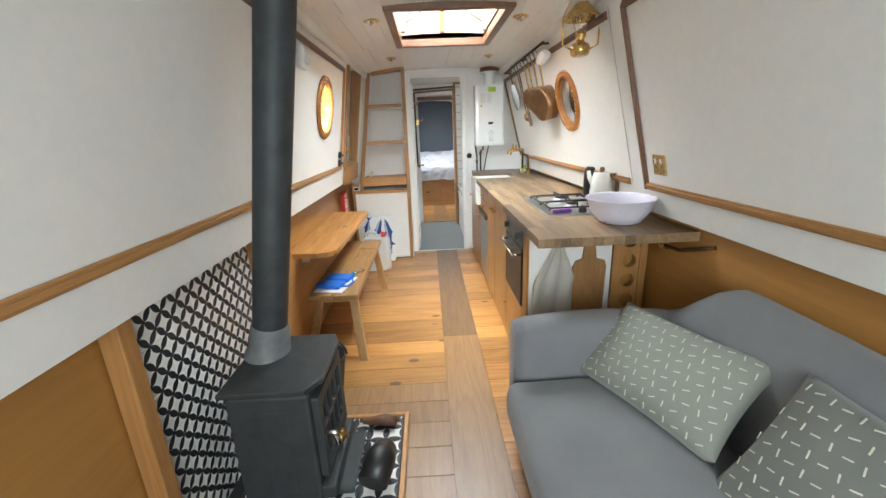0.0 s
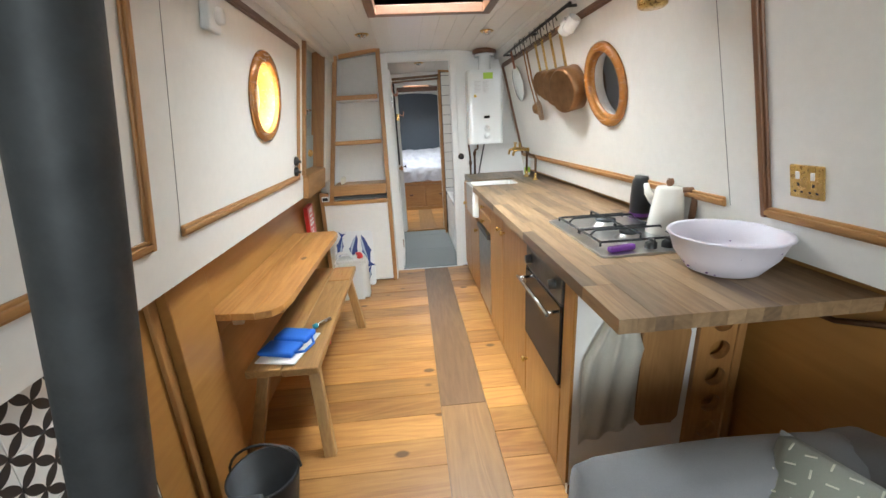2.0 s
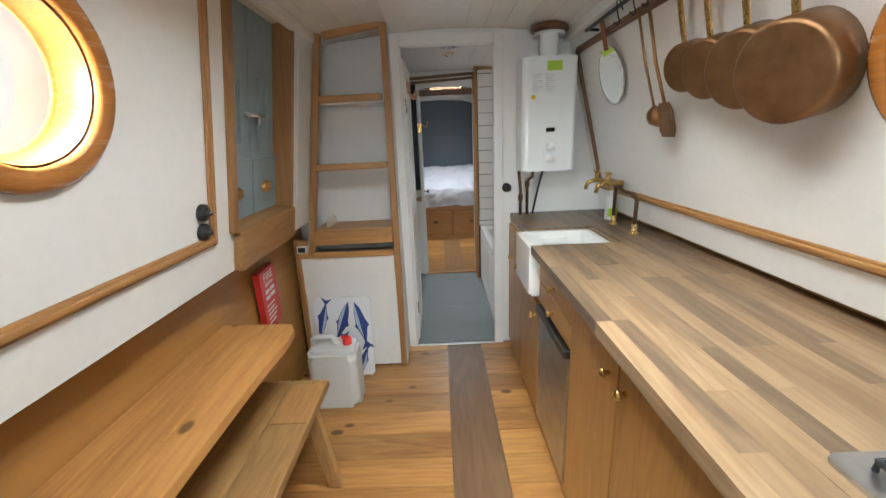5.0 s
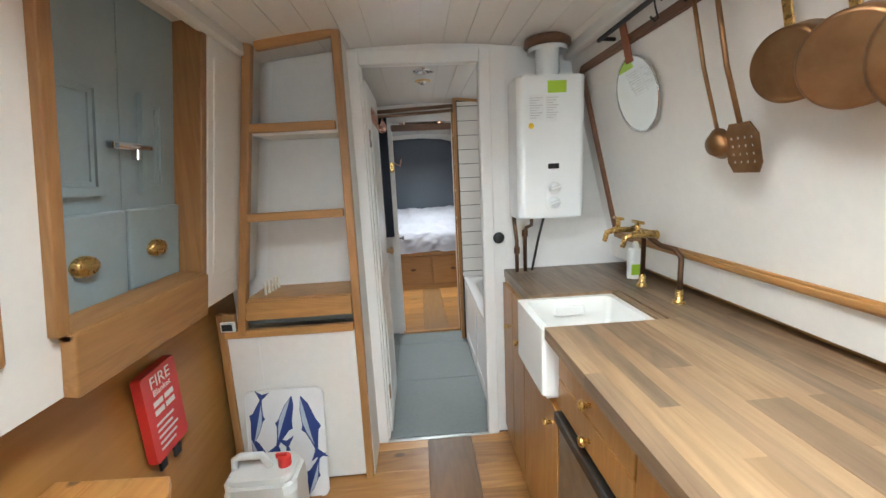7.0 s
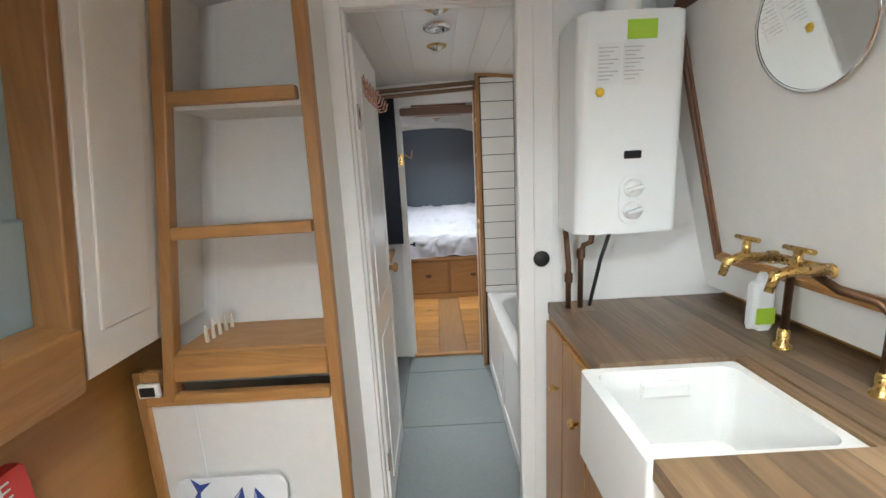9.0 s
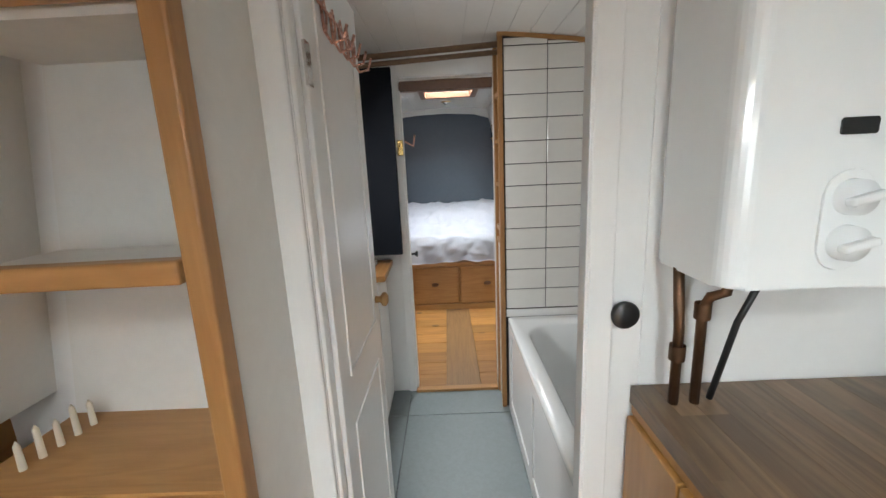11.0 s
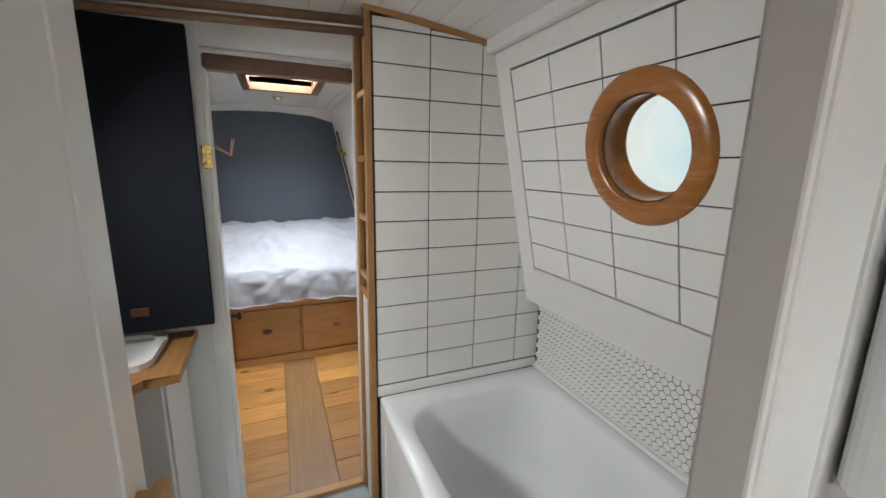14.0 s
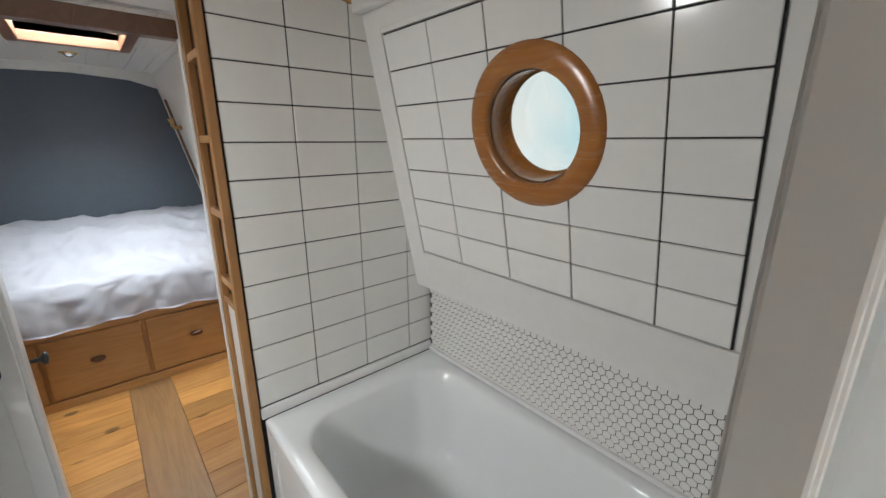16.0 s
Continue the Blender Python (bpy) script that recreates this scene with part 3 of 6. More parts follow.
# ---- skylights ----
def skylight(name, x0, x1, y0, y1, zc, label):
    root = structure(new(name), label, "skylight")
    w = 0.045
    s = Shape()
    for a in ((x0 - w, x0 + 0.004, y0 - w, y1 + w), (x1 - 0.004, x1 + w, y0 - w, y1 + w)):
        s.box(*a, zc - 0.03, zc + 0.02, 0.005)
    s.box(x0, x1, y0 - w, y0 + 0.004, zc - 0.029, zc + 0.02, 0.005).box(x0, x1, y1 - 0.004, y1 + w, zc - 0.029, zc + 0.02, 0.005)
    s.done("frame", DARK_OAK, root)
    s = Shape()
    t, h = 0.02, 0.2
    s.box(x0 - t, x0, y0 - t, y1 + t, zc - 0.01, zc + h).box(x1, x1 + t, y0 - t, y1 + t, zc - 0.01, zc + h)
    s.box(x0, x1, y0 - t, y0, zc - 0.01, zc + h).box(x0, x1, y1, y1 + t, zc - 0.01, zc + h)
    s.done("liner", PINK_LINING, root)
    s = Shape()
    xm = (x0 + x1) / 2
    s.box(xm - 0.012, xm + 0.012, y0, y1, zc + h - 0.02, zc + h, 0.004)
    s.box(xm - 0.018, xm + 0.018, y1 - 0.03, y1 - 0.001, zc + 0.06, zc + h - 0.021, 0.004)
    s.done("glazing_bar", OAK, root)
    for sx_, e in ((x0, 1), (x1, -1)):
        Shape().tube([(sx_ + e * 0.01, y1 - 0.2, zc + 0.06), (sx_ + e * 0.09, y1 - 0.2, zc + 0.11), (sx_ + e * 0.2, y1 - 0.2, zc + 0.18)], 0.005, 8).done("stay", IRON, root)
        Shape().box(sx_ + e * 0.004, sx_ + e * 0.04, y1 - 0.22, y1 - 0.18, zc + 0.02, zc + 0.075, 0.006).done("stay_bracket", CHROME, root)
    g = Shape().box(x0, x1, y0, y1, zc + h + 0.012, zc + h + 0.018).done("pane", GLASS, root)
    g.visible_shadow = False
    return root


skylight("skylight_1", SKY[0], SKY[1], SKY[2], SKY[3], 1.955, "wooden framed roof light with brass stays, bright sky above")
skylight("skylight_2", BSKY[0], BSKY[1], BSKY[2], BSKY[3], 1.955, "wooden framed bedroom roof light")

# ---- side hatch ----
hatch = structure(new("door_1"), "pair of grey-blue panelled side hatch doors in a wooden frame", "hatch door")
h0, h1, hz0, hz1 = HATCH
s = Shape()
s.box(h0 - 0.005, h1 + 0.005, GUN * LN, hz0 * LN, 0.001, 0.035, 0.004, L_FACE)
s.box(h0 - 0.005, h1 + 0.005, hz0 * LN - 0.02, hz0 * LN + 0.004, -0.12, 0.028, 0.004, L_FACE)
s.done("sill", SILL, hatch)
s = Shape()
s.box(h0 - 0.03, h0 + 0.004, hz0 * LN, 1.9 * LN, -0.1, 0.02, 0.004, L_FACE)
s.box(h1 - 0.004, h1 + 0.028, GUN * LN, 1.92 * LN, -0.1, 0.018, 0.004, L_FACE)
s.box(h0, h1, hz1 * LN - 0.004, hz1 * LN + 0.04, -0.1, 0.02, 0.004, L_FACE)
s.done("frame", HATCH_FRAME, hatch)
hm = 3.835
for a, b in ((h0, hm - 0.002), (hm + 0.002, h1)):
    s = Shape()
    s.box(a, b, hz0 * LN, hz1 * LN, -0.1, -0.07, 0.002, L_FACE)
    s.holed(rect(a + 0.07, b - 0.07, 1.355 * LN, 1.63 * LN), [rect(a + 0.092, b - 0.092, 1.377 * LN, 1.608 * LN)], 0.014, L_FACE @ Matrix.Translation((0, 0, -0.072)))
    s.holed(rect(a + 0.092, b - 0.092, 1.377 * LN, 1.608 * LN), [rect(a + 0.104, b - 0.104, 1.389 * LN, 1.596 * LN)], 0.006, L_FACE @ Matrix.Translation((0, 0, -0.071)))
    s.box(a + 0.003, b - 0.003, (hz0 + 0.002) * LN, 1.312 * LN, -0.073, -0.056, 0.006, L_FACE)
    s.done("leaf", DOORBLUE, hatch)
    c = L_FACE @ Matrix.Translation(((a + b) / 2 - 0.01, 1.19 * LN, -0.056))
    Shape().lathe([(0.036, 0), (0.035, 0.012), (0.025, 0.022), (0, 0.027)], c @ Matrix.Diagonal((1.1, 0.72, 1, 1)), 24).done("cup_pull", BRASS, hatch)
Shape().box(hm - 0.055, hm + 0.06, 1.473 * LN, 1.493 * LN, -0.066, -0.046, 0.004, L_FACE).tube([L_FACE @ Vector((hm - 0.05, 1.483 * LN, -0.042)), L_FACE @ Vector((hm + 0.08, 1.483 * LN, -0.042))], 0.007).box(hm + 0.02, hm + 0.035, 1.448 * LN, 1.478 * LN, -0.056, -0.036, 0.003, L_FACE).done("bolt", CHROME, hatch)
s = Shape()
s.box(h1 + 0.032, 4.345, GUN * LN + 0.01, 1.87 * LN, 0.001, 0.018, 0.005, L_FACE)
s.box(h1 + 0.07, 4.315, 1.05 * LN, 1.80 * LN, 0.016, 0.022, 0.004, L_FACE)
structure(s.done("panel_white", WHITE), "white painted panel beside the hatch", "panel")


# ---- kitchen ----
CX0, CY0, CT = 0.39, 1.675, 0.9
run = thing("kitchen_units", "run of varnished wooden kitchen cupboards under an oak worktop", "kitchen units")
FX = 0.43
s = Shape()
s.box(FX + 0.02, 1.06, 2.02, 4.59, 0.0, 0.10)
s.box(FX + 0.02, 1.055, 2.54, 3.81, 0.1, 0.86).box(FX + 0.02, 1.055, 3.81, 4.15, 0.1, 0.64).box(FX + 0.02, 1.055, 4.15, 4.59, 0.1, 0.86)
s.box(FX + 0.02, 1.055, 2.02, 2.53, 0.1, 0.33)
s.box(FX + 0.3, 1.055, 2.04, 2.53, 0.335, 0.86)
s.done("carcass", CAB, run)
Shape().box(FX + 0.006, FX + 0.019, 2.0, 3.8, 0.84, 0.861, 0.002).box(FX + 0.006, FX + 0.019, 4.16, 4.59, 0.84, 0.861, 0.002).box(FX + 0.006, FX + 0.02, 2.0, 4.59, 0.0, 0.045, 0.002).done("rail", CAB, run)


def knob(parent, x, y, z, r=0.014, mat=BRASS):
    Shape().lathe([(r * 0.5, 0), (r * 0.45, 0.012), (r, 0.018), (r * 1.05, 0.024), (r * 0.7, 0.03), (0, 0.031)], frame_of((x, y, z), (0, 1, 0), (0, 0, 1)) @ Matrix.Rotation(math.pi, 4, "X"), 18).done("knob", mat, parent)


def cupboard_door(y0, y1, z0, z1, knob_at=None, panel=True, mat=CAB):
    s = Shape().box(FX - 0.004, FX + 0.018, y0 + 0.003, y1 - 0.003, z0 + 0.003, z1 - 0.003, 0.003)
    d = s.done("door", mat, run)
    if panel and y1 - y0 > 0.2:
        Shape().box(FX - 0.006, FX - 0.003, y0 + 0.05, y0 + 0.054, z0 + 0.05, z1 - 0.05).box(FX - 0.006, FX - 0.003, y1 - 0.054, y1 - 0.05, z0 + 0.05, z1 - 0.05).done("bead", CAB, d)
    if knob_at:
        knob(d, FX - 0.004, *knob_at)


cupboard_door(2.0, 2.092, 0.05, 0.84, None, False)
cupboard_door(2.092, 2.53, 0.05, 0.40, (2.5, 0.27), False)
cupboard_door(2.53, 3.0, 0.05, 0.84, (2.955, 0.765), False)
cupboard_door(3.0, 3.36, 0.05, 0.84, (3.05, 0.765), False)
cupboard_door(3.36, 3.80, 0.745, 0.84, (3.57, 0.79), False)
cupboard_door(3.36, 3.80, 0.645, 0.745, (3.57, 0.69), False)
cupboard_door(3.80, 4.20, 0.05, 0.62, (3.86, 0.55), False)
cupboard_door(4.20, 4.40, 0.05, 0.84, (4.25, 0.66), False)
cupboard_door(4.40, 4.59, 0.05, 0.84, (4.44, 0.66), False)

# end of the run: white panel, pierced upright
s = Shape().box(FX + 0.004, 0.852, 2.003, 2.02, 0.0, 0.861, 0.002)
s.done("end_panel", WHITE, run)
s = Shape().holed(rect(0.856, 0.985, 0.0, 0.861), [circle(0.935, z, 0.036, 24) for z in (0.25, 0.36, 0.47, 0.575, 0.68, 0.785)], -0.03, frame_of((0, 1.99, 0), (1, 0, 0), (0, 0, 1)))
s.done("bottle_rack_front", OAK_Z, run)
Shape().box(0.987, 1.015, 1.985, 2.02, 0, 0.861, 0.003).done("post", OAK_Z, run)
# black sheet behind the holes, standing in for the shade inside the rack
Shape().box(0.86, 0.98, 2.06, 2.064, 0.2, 0.85).done("rack_hole_shade", BLACK, run)

# worktop of staves
SINK = (0.40, 0.76, 3.82, 4.14)
worktop = thing("worktop", "oiled oak butcher-block worktop on the kitchen cupboards", "worktop")
Shape().box(CX0 + 0.006, 1.055, CY0 + 0.006, SINK[2] - 0.004, 0.863, 0.894).box(SINK[1] + 0.004, 1.055, SINK[2] - 0.004, SINK[3] + 0.004, 0.863, 0.894).box(CX0 + 0.05, 1.055, SINK[3] + 0.004, 4.595, 0.863, 0.894).done("core", STAVE, worktop)
random.seed(4)
stave_meshes = {}


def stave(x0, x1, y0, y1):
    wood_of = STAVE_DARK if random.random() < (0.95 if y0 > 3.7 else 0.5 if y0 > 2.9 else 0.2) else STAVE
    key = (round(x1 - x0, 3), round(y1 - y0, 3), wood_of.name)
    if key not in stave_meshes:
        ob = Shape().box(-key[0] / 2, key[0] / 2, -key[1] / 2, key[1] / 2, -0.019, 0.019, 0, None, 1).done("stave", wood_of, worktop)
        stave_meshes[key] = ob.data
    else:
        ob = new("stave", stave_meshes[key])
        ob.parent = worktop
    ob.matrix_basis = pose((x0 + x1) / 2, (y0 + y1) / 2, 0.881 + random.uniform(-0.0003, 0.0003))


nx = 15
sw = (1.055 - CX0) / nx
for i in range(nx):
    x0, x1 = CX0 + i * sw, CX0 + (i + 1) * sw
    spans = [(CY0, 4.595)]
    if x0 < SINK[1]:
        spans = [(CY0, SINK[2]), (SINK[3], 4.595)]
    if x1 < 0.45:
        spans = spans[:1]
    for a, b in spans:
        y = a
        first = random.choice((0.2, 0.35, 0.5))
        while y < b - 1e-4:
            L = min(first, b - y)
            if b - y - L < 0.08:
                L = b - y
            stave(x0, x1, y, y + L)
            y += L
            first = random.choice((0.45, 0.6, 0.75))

# oven
oven = thing("oven", "built-in black glass oven with a steel bar handle", "oven")
Shape().box(FX + 0.004, FX + 0.29, 2.097, 2.523, 0.405, 0.838, 0.003).done("body", BLACK, oven)
Shape().box(FX - 0.012, FX + 0.002, 2.10, 2.52, 0.41, 0.725, 0.003).done("door", BLACK_GLASS, oven)
Shape().box(FX - 0.010, FX + 0.003, 2.10, 2.52, 0.735, 0.835, 0.003).done("control_panel", STEEL_DARK, oven)
Shape().box(FX - 0.011, FX + 0.002, 2.10, 2.52, 0.7265, 0.7335, 0.002).done("door_edge", IRON, oven)
Shape().tube([(FX - 0.05, 2.12, 0.69), (FX - 0.05, 2.51, 0.69)], 0.008).tube([(FX - 0.05, 2.14, 0.69), (FX - 0.008, 2.14, 0.69)], 0.006).tube([(FX - 0.05, 2.49, 0.69), (FX - 0.008, 2.49, 0.69)], 0.006).done("handle", CHROME, oven)
for y in (2.17, 2.455):
    Shape().lathe([(0.02, 0), (0.018, 0.022), (0, 0.023)], frame_of((FX - 0.01, y, 0.785), (0, 0, 1), (0, 1, 0)), 20).done("dial", BLACK, oven)
# fridge
fridge = thing("fridge", "small steel-fronted fridge with a dark handle strip below two drawers", "fridge")
Shape().box(FX - 0.006, FX + 0.018, 3.372, 3.788, 0.06, 0.60, 0.004).done("door", STEEL, fridge)
Shape().box(FX - 0.022, FX + 0.018, 3.372, 3.788, 0.604, 0.638, 0.006).done("handle", STEEL_DARK, fridge)

# sink
sink = thing("sink", "white ceramic butler sink with an open front set in the worktop", "sink")
x0, x1, y0, y1 = SINK
s = Shape()
s.holed(rounded(x0 - 0.015, x1, y0 + 0.002, y1 - 0.002, 0.012), [rounded(x0 + 0.012, x1 - 0.022, y0 + 0.022, y1 - 0.022, 0.03)], -0.22, frame_of((0, 0, 0.888), (1, 0, 0), (0, 1, 0)))
s.box(x0 + 0.0, x1 - 0.01, y0 + 0.01, y1 - 0.01, 0.655, 0.69)
s.box(x0 + 0.12, x0 + 0.24, y1 - 0.035, y1 - 0.02, 0.82, 0.86, 0.006)
s.done("basin", CERAMIC, sink)
Shape().lathe([(0.03, 0), (0.03, 0.006), (0.012, 0.004), (0, 0.003)], pose(x0 + 0.18, 3.98, 0.69), 24).done("waste", CHROME, sink)

# hob
hob = thing("gas_hob", "steel gas hob with black pan supports and two burners", "hob")
HX0, HX1, HY0, HY1 = 0.545, 0.915, 2.08, 2.61
Shape().prism(rounded(HX0, HX1, HY0, HY1, 0.015), 0.008, pose(0, 0, 0.9005), 0.002).done("plate", STEEL, hob)
for x, y, r in ((0.74, 2.46, 0.05), (0.73, 2.26, 0.04)):
    Shape().lathe([(r * 1.25, 0.0), (r * 1.2, 0.006), (r, 0.012), (r * 0.95, 0.02), (0, 0.021)], pose(x, y, 0.908), 28).done("burner", STEEL, hob)
    Shape().lathe([(r * 0.8, 0.0), (r * 0.8, 0.008), (0, 0.01)], pose(x, y, 0.929), 28).done("burner_cap", IRON, hob)
for y0, y1 in ((2.18, 2.355), (2.365, 2.575)):
    s = Shape()
    z = 0.945
    s.tube([(HX0 + 0.04, y0, 0.91), (HX0 + 0.04, y0, z - 0.02), (HX0 + 0.04, y1, z - 0.02), (HX0 + 0.04, y1, 0.91)], 0.0045, 8)
    s.tube([(HX1 - 0.04, y0, 0.91), (HX1 - 0.04, y0, z - 0.02), (HX1 - 0.04, y1, z - 0.02), (HX1 - 0.04, y1, 0.91)], 0.0045, 8)
    ym = (y0 + y1) / 2
    s.tube([(HX0 + 0.04, ym, z - 0.02), (HX0 + 0.06, ym, z), (HX1 - 0.06, ym, z), (HX1 - 0.04, ym, z - 0.02)], 0.0045, 8)
    s.tube([((HX0 + HX1) / 2, y0, z - 0.02), ((HX0 + HX1) / 2, y0, z), ((HX0 + HX1) / 2, y1, z), ((HX0 + HX1) / 2, y1, z - 0.02)], 0.0045, 8)
    s.tube([(HX0 + 0.04, y0, z - 0.02), (HX1 - 0.04, y0, z - 0.02)], 0.0045, 8)
    s.tube([(HX0 + 0.04, y1, z - 0.02), (HX1 - 0.04, y1, z - 0.02)], 0.0045, 8)
    s.done("pan_support", IRON, hob)
for x in (0.74, 0.80):
    Shape().lathe([(0.02, 0), (0.019, 0.02), (0.012, 0.026), (0, 0.026)], pose(x, 2.13, 0.908), 20).box(-0.004, 0.004, -0.018, 0.018, 0.02, 0.034, 0.002, pose(x, 2.13, 0.908)).done("knob", BLACK, hob)
lighter = thing("lighter", "purple plastic gas lighter on the hob", "lighter")
Shape().box(-0.05, 0.05, -0.012, 0.012, 0, 0.02, 0.006, pose(0.63, 2.12, 0.9095, 0, 0, 12)).done("body", PURPLE, lighter)

# bowl, flask, kettle
bowl = thing("bowl", "large pale lilac speckled washing-up bowl on the worktop", "bowl")
Shape().lathe([(0, 0), (0.085, 0.0), (0.10, 0.006), (0.14, 0.06), (0.158, 0.115), (0.166, 0.118), (0.163, 0.124), (0.152, 0.118), (0.134, 0.062), (0.095, 0.014), (0, 0.012)], pose(0.83, 1.92, 0.9005) @ Matrix.Scale(0.93, 4), 48).done("shell", LILAC, bowl)
random.seed(21)
s = Shape()
for i in range(34):
    a, v = random.uniform(0, 2 * math.pi), random.random()
    r, z = (0.1 + 0.058 * v ** 0.8) * 0.93 + 0.0006, (0.008 + 0.107 * v) * 0.93
    q = 0.0012 + 0.0014 * random.random()
    s.box(-q, q, -q, q, -q, q * 0.6, 0, pose(0.83 + r * math.cos(a), 1.92 + r * math.sin(a), 0.9005 + z))
s.done("speckle", PURPLE, bowl)["kind"] = "stuff"
pot = thing("coffee_maker", "tall black coffee canister with a purple band", "canister")
Shape().lathe([(0, 0), (0.04, 0), (0.044, 0.01), (0.046, 0.1), (0.043, 0.165), (0.036, 0.18), (0.034, 0.19), (0, 0.19)], pose(0.955, 2.57, 0.9005), 30).done("body", BLACK, pot)
Shape().lathe([(0.0448, 0.012), (0.0456, 0.028)], pose(0.955, 2.57, 0.9005), 30).done("band", PURPLE, pot)
kettle = thing("kettle", "cream enamel kettle with a wooden handle on the worktop", "kettle")
kp = pose(0.905, 2.31, 0.9005, 0, 0, -20) @ Matrix.Diagonal((0.8, 0.8, 1.06, 1))
Shape().lathe([(0, 0), (0.08, 0), (0.085, 0.006), (0.07, 0.1), (0.058, 0.165), (0.052, 0.172), (0, 0.175)], kp, 36).done("body", KETTLE, kettle)
Shape().tube([kp @ Vector(p) for p in ((-0.045, 0.05, 0.11), (-0.075, 0.075, 0.14), (-0.085, 0.085, 0.175))], 0.012, 12, [0.02, 0.014, 0.01]).done("spout", KETTLE, kettle)
Shape().tube([kp @ Vector(p) for p in ((0.05, -0.02, 0.16), (0.085, -0.035, 0.165), (0.10, -0.04, 0.13), (0.095, -0.04, 0.05))], 0.012, 10).lathe([(0.012, 0.174), (0.018, 0.188), (0.012, 0.2), (0, 0.2)], kp, 16).done("handle", DARK_OAK_Z, kettle)


# ---- boiler ----
boiler = thing("water_heater", "white wall-hung gas water heater with two dials", "water heater")
bx0, bx1, by0, bz0, bz1 = 0.463, 0.757, 4.395, 1.168, 1.762
Shape().prism(rounded(bx0, bx1, by0, BULK - 0.002, 0.03), bz1 - bz0, pose(0, 0, bz0), 0.006).done("casing", ENAMEL, boiler)
Shape().lathe([(0.05, 0), (0.05, 0.145)], pose(0.62, 4.49, bz1 - 0.002), 32).lathe([(0.085, 0.11), (0.085, 0.128), (0.05, 0.13)], pose(0.62, 4.49, bz1 - 0.002), 32).done("flue", ENAMEL, boiler)
Shape().lathe([(0.051, 0.135), (0.1, 0.138), (0.098, 0.165), (0.051, 0.165)], pose(0.62, 4.49, bz1 - 0.002), 32).done("rusty_collar", DARK_OAK, boiler)
face = frame_of((0, by0 - 0.0005, 0), (1, 0, 0), (0, 0, 1))
Shape().prism(rounded(0.582, 0.652, 1.195, 1.335, 0.034), 0.004, face, 0.0015).done("dial_plate", ENAMEL, boiler)
for z in (1.298, 1.235):
    Shape().lathe([(0.025, 0.004), (0.024, 0.02), (0, 0.021)], face @ Matrix.Translation((0.617, z, 0)), 24).box(-0.024, 0.024, -0.006, 0.006, 0.018, 0.034, 0.004, face @ Matrix.Translation((0.617, z, 0)) @ Matrix.Rotation(0.25, 4, "Z")).done("dial", ENAMEL, boiler)
Shape().prism(rounded(0.592, 0.64, 1.38, 1.402, 0.003), 0.003, face, 0.001).done("display", BLACK_GLASS, boiler)
Shape().box(0.59, 0.67, 1.69, 1.738, 0, 0.0012, 0, face).done("energy_label", GREEN, boiler)
Shape().box(0.51, 0.575, 1.58, 1.685, 0, 0.001, 0, face).box(0.58, 0.63, 1.575, 1.68, 0, 0.001, 0, face).done("notice", PAPER, boiler)
s = Shape()
for x, a, b in ((0.515, 1.59, 1.68), (0.585, 1.59, 1.675)):
    for k in range(9):
        s.box(x, x + 0.04 + 0.012 * ((k * 7) % 3 - 1), a + k * 0.01, a + k * 0.01 + 0.003, 0.001, 0.0018, 0, face)
s.done("small_print", STEEL, boiler)
Shape().lathe([(0.012, 0), (0.012, 0.0015), (0, 0.0015)], face @ Matrix.Translation((0.52, 1.56, 0)), 20).done("sticker", paint("yellow_sticker", (0.75, 0.5, 0.03), 0.5), boiler)
pipes = thing("gas_pipes", "copper pipes that run from the heater into the worktop", "pipes")
Shape().tube([(0.485, 4.53, 0.9), (0.485, 4.53, 1.05), (0.470, 4.52, 1.172)], 0.009).lathe([(0.014, 0), (0.014, 0.03)], pose(0.485, 4.53, 0.99), 12).done("pipe", OLD_COPPER, pipes)
Shape().tube([(0.525, 4.53, 0.9), (0.525, 4.53, 1.09), (0.530, 4.52, 1.115), (0.550, 4.51, 1.125), (0.550, 4.5, 1.172)], 0.009).lathe([(0.014, 0), (0.014, 0.03)], pose(0.525, 4.53, 1.07), 12).done("pipe", OLD_COPPER, pipes)
Shape().tube([(0.560, 4.54, 0.9), (0.590, 4.53, 1.06), (0.610, 4.5, 1.172)], 0.006).done("hose", BLACK, pipes)
knob_ob = thing("door_pull", "round black pull on the white bulkhead", "door pull")
Shape().lathe([(0.012, 0), (0.012, 0.01), (0.026, 0.014), (0.028, 0.022), (0.024, 0.028), (0, 0.029)], frame_of((0.408, BULK - 0.0005, 1.062), (1, 0, 0), (0, 0, 1)), 28).done("pull", BLACK, knob_ob)


# ---- shelves by the doorway ----
shelf = thing("corner_shelf", "white open corner shelves with oak edging, almost empty", "shelf unit")
SY, SB = 4.36, 4.58


def sx(z):
    return xl(z) + 0.058


s = Shape()
s.prism([(sx(0.78) , 0.78), (-0.265, 0.78), (-0.255, 1.94), (sx(1.9), 1.89)], 0.012, frame_of((0, SB + 0.012, 0), (1, 0, 0), (0, 0, 1)))
s.prism([(SY + 0.006, 0.0), (SB + 0.012, 0.0), (SB + 0.012, 1.945), (SY + 0.006, 1.945)], 0.012, frame_of((-0.262, 0, 0), (0, 1, 0), (0, 0, 1)))
s.done("carcass", WHITE, shelf)
for z, t in ((1.575, 0.02), (1.23, 0.02)):
    Shape().prism([(sx(z), SY + 0.022), (-0.266, SY + 0.022), (-0.266, SB), (sx(z), SB)], t, pose(0, 0, z - t / 2)).done("shelf_board", WHITE, shelf)
